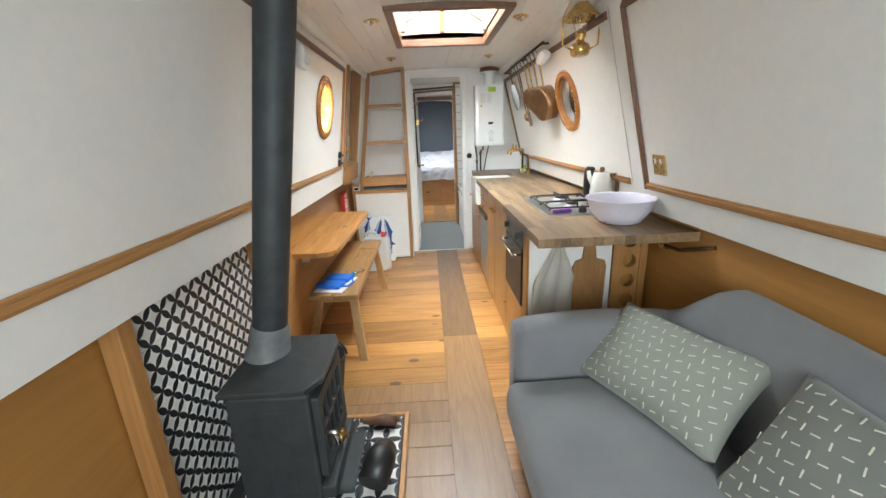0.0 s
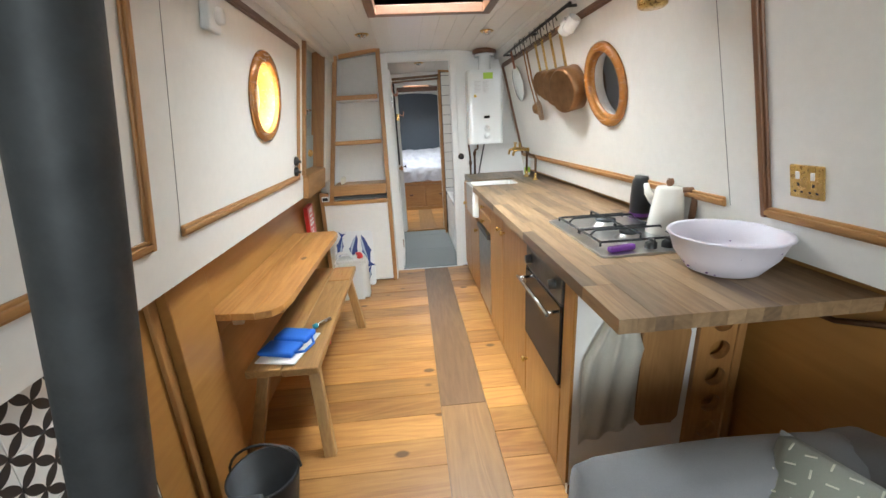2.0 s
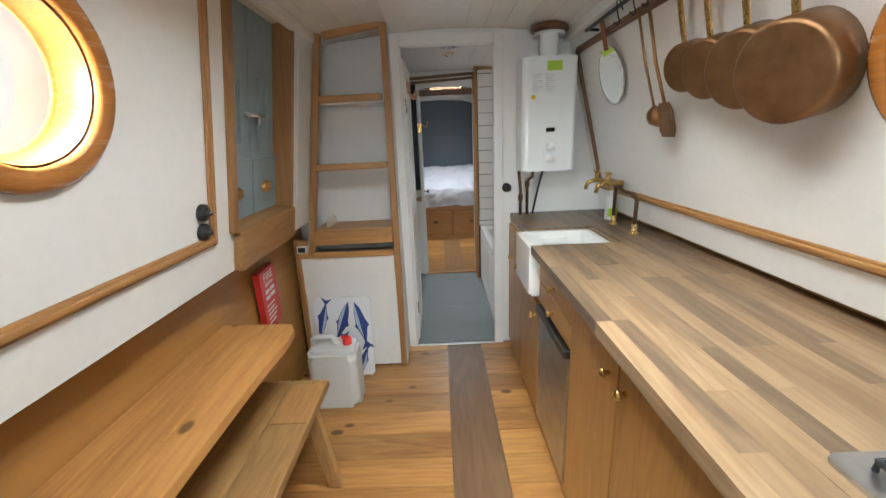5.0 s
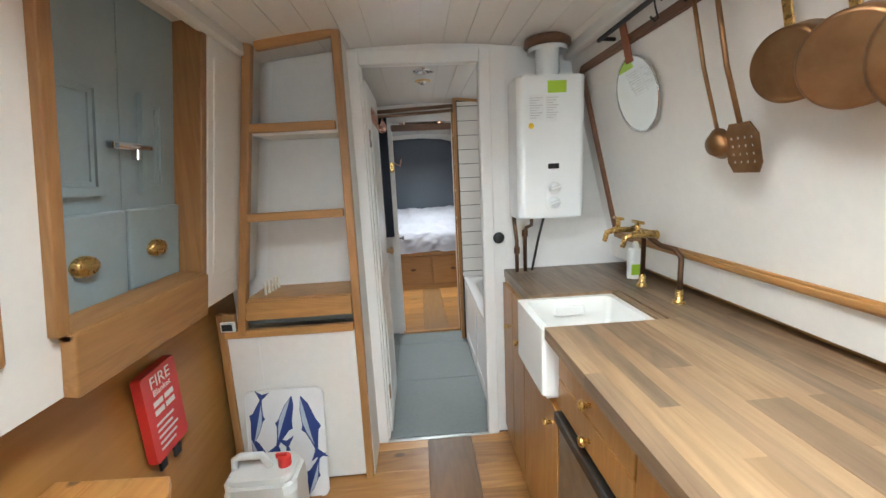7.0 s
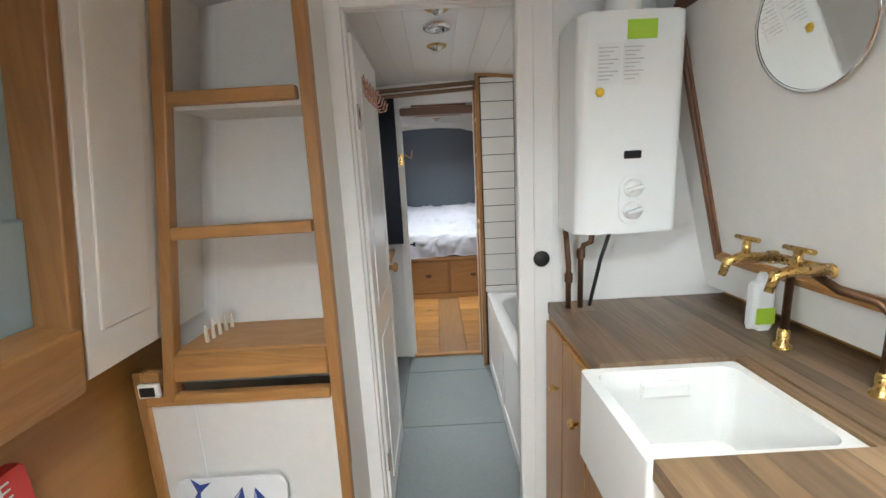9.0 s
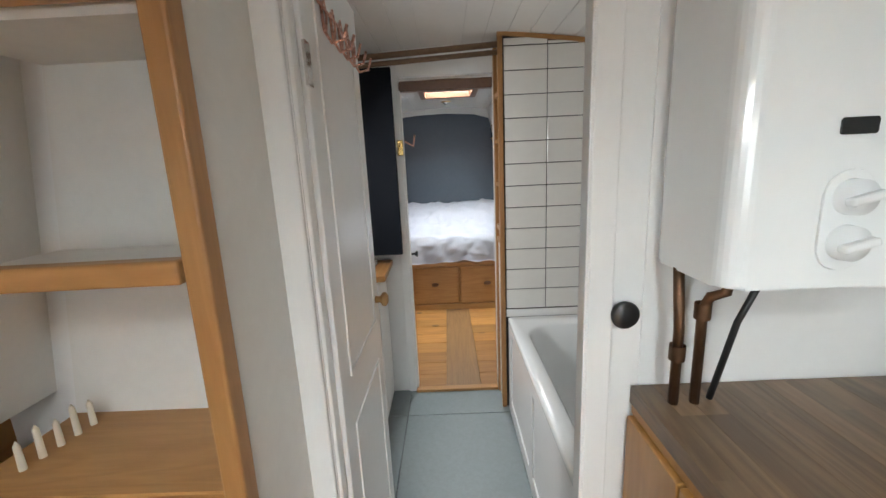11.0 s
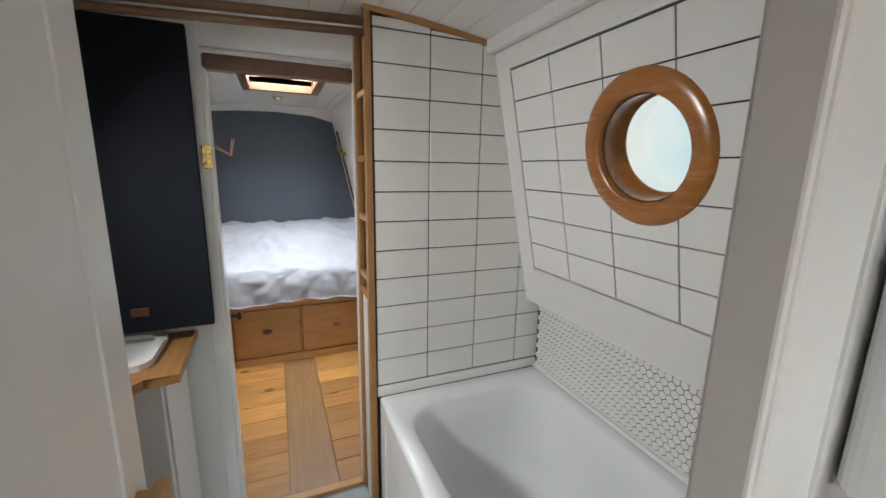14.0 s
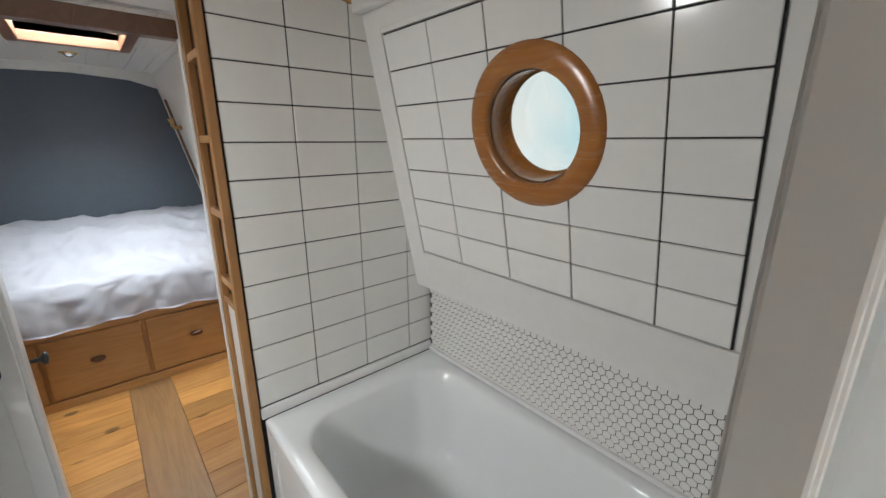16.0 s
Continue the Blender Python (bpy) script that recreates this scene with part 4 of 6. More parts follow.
s = Shape().prism([(sx(0.88), SY + 0.0), (-0.266, SY + 0.0), (-0.266, SB), (sx(0.88), SB)], 0.022, pose(0, 0, 0.872))
s.done("tray_board", OAK_X, shelf)


def bar(name, a, b, w, d, mat):
    a, b = Vector(a), Vector(b)
    L = (b - a).length
    m = frame_of(a, b - a, (0, 1, 0)) 
    return Shape().box(0, L, -d / 2, d / 2, -w / 2, w / 2, 0.004, m).done(name, mat, shelf)


bar("upright", (sx(0.74) - 0.016, SY, 0.74), (sx(1.9) - 0.016, SY, 1.9), 0.034, 0.036, OAK_Z)
bar("upright", (-0.272, SY, 0.0), (-0.252, SY, 1.94), 0.034, 0.036, OAK_Z)
bar("upright", (-0.845, SY, 0.0), (-0.84, SY, 0.84), 0.03, 0.034, OAK_Z)
for z, xa in ((1.59, None), (1.24, None), (0.865, None), (0.825, None)):
    bar("edge", (sx(z) - 0.001, SY - 0.001, z), (-0.284, SY - 0.001, z + 0.003), 0.034 if z > 1 else 0.042, 0.03, OAK_X)
bar("edge", (sx(1.9) + 0.01, SY - 0.001, 1.89), (-0.265, SY - 0.001, 1.935), 0.034, 0.03, OAK_X)
bar("edge", (-0.835, SY - 0.001, 0.745), (-0.285, SY - 0.001, 0.745), 0.034, 0.03, OAK_X)
bar("edge", (-0.83, SY + 0.001, 0.82), (-0.78, SY + 0.001, 0.82), 0.03, 0.03, OAK_X)
Shape().box(-0.83, -0.285, SY - 0.002, SY + 0.012, 0.012, 0.728, 0.003).done("lower_panel", WHITE, shelf)
Shape().box(-0.7, -0.697, SY - 0.004, SY - 0.001, 0.3, 0.728).done("cord", PAPER, shelf)
Shape().box(-0.78, -0.285, SY + 0.05, SB, 0.765, 0.785).done("slot_floor", BATHFLOOR, shelf)
s = Shape()
for i, y in enumerate((4.42, 4.45, 4.48, 4.51, 4.54)):
    s.lathe([(0.006, 0), (0.005, 0.045 + 0.01 * (i % 2)), (0, 0.055 + 0.01 * (i % 2))], pose(-0.665 + 0.004 * i, y, 0.894), 10)
pegs = thing("pegs", "row of small pale wooden pegs on the tray board", "pegs")
s.done("peg", paint("pale_peg", (0.66, 0.6, 0.48), 0.6), pegs)
sock = thing("socket_black", "black double socket on an oak post", "socket")
Shape().box(-0.835, -0.775, SY - 0.03, SY - 0.017, 0.765, 0.808, 0.003).done("plate", PAPER, sock)
Shape().box(-0.828, -0.785, SY - 0.034, SY - 0.029, 0.772, 0.80, 0.002).done("insert", BLACK, sock)

# folded fish-print bag and water can on the floor by the cupboard
bag = thing("fish_print_tray", "white tray with navy fish print leaning on the cupboard", "tray")
bm_ = pose(-0.61, 4.27, 0.004, 82, 0, 0)
Shape().prism(rounded(-0.165, 0.165, 0, 0.485, 0.03), 0.012, bm_, 0.003).done("board", PAPER, bag)
FISH = [(-0.5, 0.0), (-0.36, 0.07), (-0.1, 0.115), (0.02, 0.16), (0.06, 0.11), (0.24, 0.05), (0.34, 0.02), (0.5, 0.14), (0.44, 0.0), (0.5, -0.13), (0.34, -0.02), (0.2, -0.045), (0.05, -0.09), (0.0, -0.13), (-0.06, -0.1), (-0.3, -0.07)]
BELLY = [(-0.46, -0.008), (-0.2, -0.01), (0.1, -0.015), (0.26, -0.012), (0.05, -0.065), (-0.1, -0.085), (-0.3, -0.06)]
for cx, cy, turn, k in ((-0.115, 0.37, 1.35, 0.19), (-0.01, 0.33, -1.9, 0.22), (0.105, 0.31, -1.35, 0.24), (-0.1, 0.16, -1.2, 0.22), (0.015, 0.14, 1.7, 0.22), (0.11, 0.1, 1.25, 0.17)):
    k *= 1.25
    fmx = bm_ @ Matrix.Translation((cx, cy, 0.0122)) @ Matrix.Rotation(turn, 4, "Z")
    Shape().prism([(x * k, y * k) for x, y in FISH], 0.0008, fmx).done("fish_print", INK, bag)
    Shape().prism([(x * k, y * k) for x, y in BELLY], 0.0012, fmx).done("fish_belly_print", PALE_BLUE, bag)
Shape().tube([bm_ @ Vector((x, y, 0.008)) for x, y in rounded(-0.166, 0.166, -0.001, 0.486, 0.03)], 0.005, 6).done("rim", PAPER, bag)
can = thing("water_can", "milky plastic water can with a red cap on the floor", "jerrycan")
Shape().prism(rounded(-0.735, -0.475, 3.96, 4.14, 0.04), 0.31, pose(0, 0, 0.001), 0.035).prism(rounded(-0.72, -0.49, 3.975, 4.125, 0.035), 0.03, pose(0, 0, 0.305), 0.012).done("body", PLASTIC, can)
Shape().tube([(-0.715, 4.05, 0.31), (-0.71, 4.05, 0.372), (-0.69, 4.05, 0.382), (-0.61, 4.05, 0.38), (-0.585, 4.05, 0.33)], 0.014, 10).done("handle", PLASTIC, can)
Shape().lathe([(0.024, 0), (0.024, 0.034), (0.018, 0.04), (0, 0.04)], pose(-0.53, 4.05, 0.333), 22).box(-0.03, 0.012, -0.006, 0.006, 0.03, 0.05, 0.003, pose(-0.53, 4.05, 0.333)).done("cap", RED, can)

# fire blanket
fb = thing("fire_blanket", "red fire blanket pack hanging on the varnished lining", "fire blanket")
fm = frame_of((-0.872, 3.94, 0.655), (0, 1, 0.0), (0.02, 0, 1)) @ Matrix.Rotation(0.06, 4, "Z")
Shape().prism(rounded(-0.085, 0.085, -0.14, 0.16, 0.008), 0.03, fm, 0.006).done("pack", RED, fb)
Shape().box(-0.055, -0.02, -0.19, -0.13, 0.006, 0.016, 0.003, fm).box(0.02, 0.055, -0.2, -0.13, 0.006, 0.016, 0.003, fm).done("tape", BLACK, fb)
s = Shape()
for k in range(5):
    s.box(-0.055, 0.02 + 0.012 * (k % 3), -0.11 + k * 0.022, -0.102 + k * 0.022, 0.03, 0.0312, 0, fm)
for k in range(2):
    for j in range(2):
        s.box(-0.05 + j * 0.055, -0.005 + j * 0.055, 0.012 + k * 0.03, 0.03 + k * 0.03, 0.03, 0.0312, 0, fm)
s.done("print", PAPER, fb)


def lettering(name, text, size, m, mat, parent):
    c = bpy.data.curves.new(name, "FONT")
    c.body, c.size, c.align_x, c.extrude = text, size, "CENTER", 0.0004
    tmp = bpy.data.objects.new(name, c)
    scene.collection.objects.link(tmp)
    dg = bpy.context.evaluated_depsgraph_get()
    me = bpy.data.meshes.new_from_object(tmp.evaluated_get(dg))
    bpy.data.objects.remove(tmp)
    me.materials.append(mat)
    ob = new(name, me)
    ob.parent, ob.matrix_basis = parent, m
    return ob


lettering("word_fire", "FIRE", 0.056, fm @ Matrix.Translation((0, 0.105, 0.0312)), PAPER, fb)
lettering("word_blanket", "Blanket", 0.03, fm @ Matrix.Translation((0, 0.078, 0.0312)), PAPER, fb)

# ---- table and bench ----
table = thing("wall_table", "waney pine drop-leaf table board fixed along the lining", "table")
front = [(-0.70, 2.335), (-0.64, 2.348), (-0.606, 2.39), (-0.596, 2.47), (-0.593, 2.8), (-0.588, 3.15), (-0.576, 3.43), (-0.58, 3.52), (-0.61, 3.575), (-0.70, 3.58)]
Shape().prism(front, 0.03, pose(0, 0, 0.662), 0.003).done("plank", TABLE, table)
Shape().prism([(-0.794, 2.345), (-0.7018, 2.335), (-0.7018, 3.58), (-0.794, 3.584)], 0.0296, pose(0, 0, 0.662), 0.003).done("plank", TABLE, table)
Shape().prism([(-0.885, 2.355), (-0.7958, 2.345), (-0.7958, 3.584), (-0.885, 3.59)], 0.0292, pose(0, 0, 0.662), 0.003).done("plank", TABLE, table)
Shape().box(-0.888, -0.86, 2.37, 3.58, 0.60, 0.662, 0.003).done("batten", TABLE, table)
Shape().box(-0.8, -0.76, 2.36, 2.38, 0.635, 0.661, 0.003).done("bracket", STEEL, table)
structure(Shape().box(-0.889, -0.872, 2.045, 2.085, 0.0, 0.93, 0.003).done("trim_lining_joint", OAK_Z), "varnished upright joint strip on the lining", "trim")
structure(Shape().box(-0.886, -0.84, 2.09, 2.33, 0.0, 0.93, 0.004).done("panel_lining", SKIRT), "varnished plywood panel beside the stove surround", "panel")
bench = thing("bench", "low rustic oak bench with splayed legs under the table", "bench")
Shape().box(-0.80, -0.655, 2.36, 3.6, 0.385, 0.42, 0.006).done("plank", BENCH, bench)
Shape().box(-0.65, -0.50, 2.35, 3.6, 0.385, 0.42, 0.006).done("plank", BENCH, bench)
Shape().box(-0.64, -0.51, 3.33, 3.56, 0.4205, 0.424, 0.001).done("patch", OAK, bench)
for x0, x1, y0, y1 in ((-0.55, -0.495, 2.46, 2.32), (-0.75, -0.82, 2.46, 2.34), (-0.54, -0.485, 3.45, 3.47), (-0.75, -0.82, 3.45, 3.49)):
    Shape().box(-0.026, 0.026, -0.018, 0.018, 0, 0.40, 0.005, frame_of((x1, y1, 0.0), (1, 0, 0), (0, 1, 0)) @ Matrix(((1, 0, (x0 - x1) / 0.4, 0), (0, 1, (y0 - y1) / 0.4, 0), (0, 0, 1, 0), (0, 0, 0, 1)))).done("leg", BENCH_Z, bench)
Shape().box(-0.78, -0.52, 2.44, 2.475, 0.34, 0.384, 0.004).box(-0.78, -0.52, 3.43, 3.465, 0.34, 0.384, 0.004).done("crosspiece", BENCH_Z, bench)
paper = thing("booklet", "white booklet on the bench", "booklet")
Shape().box(-0.09, 0.09, -0.13, 0.13, 0, 0.006, 0.001, pose(-0.66, 2.52, 0.4245, 0, 0, -12)).done("pages", PAPER, paper)
pouch = thing("blue_pouch", "bright blue folded fabric pouch on a booklet", "pouch")
pm = pose(-0.67, 2.54, 0.431, 0, 0, -15)
Shape().box(-0.085, 0.08, -0.11, 0.0, 0, 0.022, 0.01, pm).box(-0.08, 0.085, 0.005, 0.11, 0, 0.028, 0.012, pm).done("body", BLUE, pouch)
Shape().tube([pm @ Vector(p) for p in ((0.075, -0.08, 0.012), (0.11, -0.05, 0.004), (0.115, 0.02, 0.004), (0.085, 0.06, 0.012))], 0.006, 8).done("strap", BLUE, pouch)
torch = thing("torch", "small silver torch with a blue end on the bench", "torch")
tm = pose(-0.555, 2.72, 0.436, 90, 0, -40)
Shape().lathe([(0, -0.05), (0.011, -0.05), (0.011, 0.02), (0.013, 0.03), (0, 0.03)], tm, 16).done("body", CHROME, torch)
Shape().lathe([(0.0125, 0.03), (0.013, 0.05), (0, 0.05)], tm, 16).done("end", paint("cyan_plastic", (0.02, 0.3, 0.42), 0.4), torch)
clip = thing("wall_clip", "small dark metal clip on the varnished lining", "clip")
Shape().box(-0.006, 0.006, -0.03, 0.025, 0, 0.004, 0.001, frame_of((-0.889, 1.925, 0.6), (0, 1, 0), (0, 0, 1))).tube([(-0.886, 1.925, 0.58), (-0.874, 1.925, 0.583), (-0.872, 1.925, 0.615)], 0.003, 8).done("clip", IRON, clip)
ext = thing("fire_extinguisher", "red fire extinguisher on the floor under the bench", "fire extinguisher")
Shape().lathe([(0, 0), (0.05, 0), (0.052, 0.01), (0.052, 0.22), (0.03, 0.26), (0.015, 0.28), (0, 0.28)], pose(-0.72, 3.28, 0.001), 24).done("body", RED, ext)
Shape().box(-0.02, 0.05, -0.01, 0.01, 0.28, 0.30, 0.003, pose(-0.72, 3.28, 0)).done("valve", BLACK, ext)

# ---- stove ----
hearth = structure(Shape().box(-0.888, -0.215, 0.95, 1.76, -0.01, 0.02, 0.003).done("hearth", GROUT), "raised hearth of patterned tiles", "hearth")
structure(Shape().box(-0.213, -0.19, 0.95, 1.785, -0.01, 0.03, 0.005).box(-0.89, -0.213, 1.762, 1.785, -0.01, 0.03, 0.005).done("trim_hearth", OAK), "oak edging round the tiled hearth", "edging")
surround = structure(Shape().box(-0.889, -0.873, 1.115, 1.88, 0.02, GUN).done("stove_surround", GROUT), "black and white patterned tile surround behind the stove", "tile surround")
structure(Shape().box(-0.885, -0.83, 1.06, 1.113, 0.0, GUN, 0.004).done("post_surround", OAK_Z), "varnished wooden post beside the tile surround", "post")

stove = thing("wood_stove", "black cast iron wood stove with flue on tiled hearth", "stove")
st = pose(-0.6, 1.455, 0.02)
Shape().box(-0.15, 0.125, -0.18, 0.18, 0.06, 0.50, 0.012, st).done("body", STOVE, stove)
Shape().prism([(-0.165, -0.19), (0.12, -0.19), (0.165, -0.12), (0.165, 0.13), (0.14, 0.19), (-0.165, 0.19)], 0.022, st @ Matrix.Translation((0, 0, 0.505)), 0.005).done("top_plate", STOVE, stove)
s = Shape().holed(rounded(-0.16, 0.16, 0.14, 0.47, 0.01), [rounded(-0.125, 0.125, 0.2, 0.43, 0.03)], 0.025, st @ frame_of((0.127, 0, 0), (0, 1, 0), (0, 0, 1)))
s.done("door", STOVE, stove)
Shape().box(0.12, 0.132, -0.13, 0.13, 0.2, 0.44, 0, st).done("door_glass", BLACK_GLASS, stove)
s = Shape()
for y in (-0.062, 0.0, 0.062):
    s.box(0.136, 0.15, y - 0.008, y + 0.008, 0.2, 0.43, 0.003, st)
s.box(0.136, 0.149, -0.125, 0.125, 0.31, 0.326, 0.003, st)
s.done("glazing_bar", STOVE, stove)
Shape().box(0.12, 0.175, -0.18, 0.18, 0.06, 0.12, 0.01, st).box(0.12, 0.23, -0.15, 0.16, 0.045, 0.06, 0.006, st).done("ash_lip", STOVE, stove)
Shape().box(-0.05, 0.05, -0.183, -0.176, 0.1, 0.44, 0.003, st).done("side_rib", STOVE, stove)
Shape().tube([st @ Vector(p) for p in ((0.15, -0.14, 0.32), (0.19, -0.145, 0.32), (0.195, -0.145, 0.27))], 0.009, 10).done("door_handle", CHROME, stove)
Shape().lathe([(0, 0), (0.028, 0), (0.03, 0.012), (0.012, 0.016), (0.012, 0.03), (0, 0.03)], st @ frame_of((0.155, 0.02, 0.16), (0, 1, 0), (0, 0, 1)), 24).done("air_dial", BRASS, stove)
s = Shape()
for x, y in ((-0.12, -0.15), (0.1, -0.15), (-0.12, 0.15), (0.1, 0.15)):
    s.lathe([(0.014, 0.0), (0.022, 0.065)], st @ Matrix.Translation((x, y, 0.0)), 12)
s.done("foot", STOVE, stove)
p0, p1 = Vector((-0.685, 1.52, 0.54)), Vector((-0.43, 1.5, 1.96))
d = p1 - p0
flue_m = Matrix.Translation(p0) @ d.to_track_quat("Z", "Y").to_matrix().to_4x4()
Shape().lathe([(0.062, 0.1), (0.062, d.length)], flue_m, 40).done("flue_pipe", STOVE, stove)
Shape().lathe([(0.088, -0.015), (0.088, 0.012), (0.075, 0.02), (0.072, 0.1), (0.066, 0.125), (0.062, 0.13)], flue_m, 40).done("collar", metal("flue_cement", (0.2, 0.21, 0.21), 0.6, 0.2, 0.2), stove)
scuttle = thing("coal_scuttle", "black iron log bucket with a hoop handle beside the bench", "bucket")
Shape().lathe([(0, 0), (0.09, 0), (0.12, 0.18), (0.125, 0.2), (0.115, 0.2), (0.085, 0.012), (0, 0.012)], pose(-0.66, 2.06, 0.001), 32).done("bucket", IRON, scuttle)
Shape().tube([(-0.66 + 0.125 * math.cos(a), 2.06 + 0.02, 0.19 + 0.11 * math.sin(a)) for a in [math.pi * i / 12 for i in range(13)]], 0.005, 8).done("handle", IRON, scuttle)
# plain black tube for an unclear elongated object, taken as a stove gauntlet
gloves = thing("stove_gauntlet", "black gauntlet-like object on the hearth by the stove", "boot")
Shape().tube([(-0.30, 1.30, 0.11), (-0.28, 1.38, 0.14), (-0.27, 1.45, 0.12)], 0.05, 16, [0.055, 0.06, 0.05]).done("shaft", BLACK, gloves)
poker = thing("poker_tray", "dark iron dustpan and poker on the hearth", "fire tools")
Shape().tube([(-0.40, 1.70, 0.055), (-0.30, 1.70, 0.06), (-0.245, 1.69, 0.055)], 0.02, 10, [0.012, 0.028, 0.02]).tube([(-0.42, 1.73, 0.04), (-0.23, 1.72, 0.04)], 0.012, 8).done("tool", DARK_OAK, poker)

# ---- sofa ----
sofa = thing("sofa", "charcoal grey upholstered sofa with scatter cushions", "sofa")
SX0, SX1 = 0.24, 1.04
Shape().box(SX0 + 0.03, SX1, -0.6, 1.50, 0.06, 0.28, 0.03, None, 4).done("base", SOFA, sofa, True)


def soft(x0, x1, y0, y1, z0, z1, r, crown=0.03, m=None):
    """An upholstered block: rounded, with a crowned top."""
    s = Shape()
    s.box(x0, x1, y0, y1, z0, z1, r, None, 5)
    bmesh.ops.subdivide_edges(s.bm, edges=[e for e in s.bm.edges if e.calc_length() > 0.12], cuts=6, use_grid_fill=True)
    cx, cy, hx, hy = (x0 + x1) / 2, (y0 + y1) / 2, (x1 - x0) / 2, (y1 - y0) / 2
    for v in s.bm.verts:
        u, w = (v.co.x - cx) / hx, (v.co.y - cy) / hy
        if v.co.z > (z0 + z1) / 2:
            v.co.z += crown * max(0, 1 - u * u) * max(0, 1 - w ** 4) + 0.004 * noise.noise(v.co * 9)
    return s


soft(SX0 - 0.03, 0.84, -0.5, 1.44, 0.27, 0.43, 0.05, 0.025).done("seat", SOFA, sofa, True)
rows = []
for i in range(15):
    a = i / 14
    x = 0.26 + a * 0.66
    top = 0.615 + 0.02 * math.sin(a * 3.1)
    row = []
    for k in range(20):
        t = 2 * math.pi * k / 20
        c, sn = math.cos(t), math.sin(t)
        e = 0.45
        yy = 1.525 + 0.085 * math.copysign(abs(c) ** e, c)
        zz = (0.1 + top) / 2 + (top - 0.1) / 2 * math.copysign(abs(sn) ** 0.35, sn)
        f = 1.0 if 0 < i < 14 else 0.9
        row.append((x, 1.525 + (yy - 1.525) * f, 0.36 + (zz - 0.36) * (0.97 if f < 1 else 1)))
    rows.append(row)
s = Shape().sheet(rows, closed=True)
for r in (rows[0], rows[-1]):
    s.bm.faces.new([s.bm.verts.new(p) for p in r])
bmesh.ops.remove_doubles(s.bm, verts=s.bm.verts, dist=0.0005)
s.done("arm", SOFA, sofa, True)
# camel back
rows = []
for i in range(41):
    y = 1.60 - i * 2.2 / 40
    u = min(1, max(0, (1.60 - y) / 0.30))
    top = 0.60 + 0.20 * (u * u * (3 - 2 * u)) - 0.05 * max(0, (1.0 - y)) ** 1.3
    row = []
    for k in range(22):
        t = 2 * math.pi * k / 22
        c, sn = math.cos(t), math.sin(t)
        z = 0.30 + (top - 0.30) * (0.5 + 0.5 * math.copysign(abs(sn) ** 0.5, sn))
        lean = (z - 0.3) * 0.22
        row.append((0.86 + lean + 0.115 * math.copysign(abs(c) ** 0.6, c) * (1 - 0.35 * (z - 0.3) / 0.5), y, z))
    rows.append(row)
s = Shape().sheet(rows, closed=True)
for r in (rows[0], rows[-1]):
    s.bm.faces.new([s.bm.verts.new(p) for p in r])
bmesh.ops.remove_doubles(s.bm, verts=s.bm.verts, dist=0.0005)
s.done("backrest", SOFA, sofa, True)
s = Shape()
for x in (0.34, 0.94):
    for y in (-0.5, 1.4):
        s.lathe([(0.02, 0), (0.026, 0.065)], pose(x, y, 0.0), 12)
s.done("foot", DARK_OAK, sofa)


def cushion(name, label, w, h, t, m, mat, dashes):
    root = thing(name, label, "cushion")
    s = Shape()
    n = 22
    top, bot = [], []
    for i in range(n + 1):
        ra, rb = [], []
        for j in range(n + 1):
            u, v = 2 * i / n - 1, 2 * j / n - 1
            puff = (max(0, 1 - abs(u) ** 2.6) * max(0, 1 - abs(v) ** 2.6)) ** 0.55
            pinch = 1 - 0.05 * (1 - u * u) * abs(v) ** 3 - 0.0
            px, py = u * w / 2 * (1 - 0.06 * (1 - v * v) * abs(u) ** 3), v * h / 2 * pinch
            wr = 0.016 * noise.noise(Vector((px * 6, py * 6, t * 50))) + 0.006 * noise.noise(Vector((px * 17 + py * 6, py * 11, 3.0)))
            ra.append((px, py, t / 2 * puff + wr * puff))
            rb.append((px, py, -t / 2 * puff + wr * puff))
        top.append(ra)
        bot.append(rb)
    s.sheet(top).sheet(bot)
    bmesh.ops.remove_doubles(s.bm, verts=s.bm.verts, dist=0.0002)
    s.done("cover", mat, root, True, m)
    if dashes:
        s = Shape()
        random.seed(7)
        for i in range(14):
            for j in range(9):
                u, v = -0.87 + 1.7 * i / 13 + 0.06 * (j % 2), -0.84 + 1.68 * j / 8
                u, v = min(u, 0.88), v
                px, py = u * w / 2, v * h / 2
                puff = (max(0, 1 - abs(u) ** 2.6) * max(0, 1 - abs(v) ** 2.6)) ** 0.55
                wr = 0.016 * noise.noise(Vector((px * 6, py * 6, t * 50))) + 0.006 * noise.noise(Vector((px * 17 + py * 6, py * 11, 3.0)))
                z = t / 2 * puff + wr * puff
                gu = ((max(0, 1 - abs(u + 0.02) ** 2.6) * max(0, 1 - abs(v) ** 2.6)) ** 0.55 - puff) * t / 2 / (0.02 * w / 2)
                gv = ((max(0, 1 - abs(u) ** 2.6) * max(0, 1 - abs(v + 0.02) ** 2.6)) ** 0.55 - puff) * t / 2 / (0.02 * h / 2)
                d = Matrix.Translation((px, py, z)) @ frame_of((0, 0, 0), (1, 0, gu), Vector((0, 1, gv)) - Vector((1, 0, gu)).normalized() * Vector((0, 1, gv)).dot(Vector((1, 0, gu)).normalized()))
                a = (0.35 if (i + j) % 2 else 1.85) + random.uniform(-0.15, 0.15)
                s.box(-0.0095, 0.0095, -0.0016, 0.0016, -0.0005, 0.0012, 0, d @ Matrix.Rotation(a, 4, "Z"))
        s.done("woven_dash", YELLOW, root, False, m)
    return root


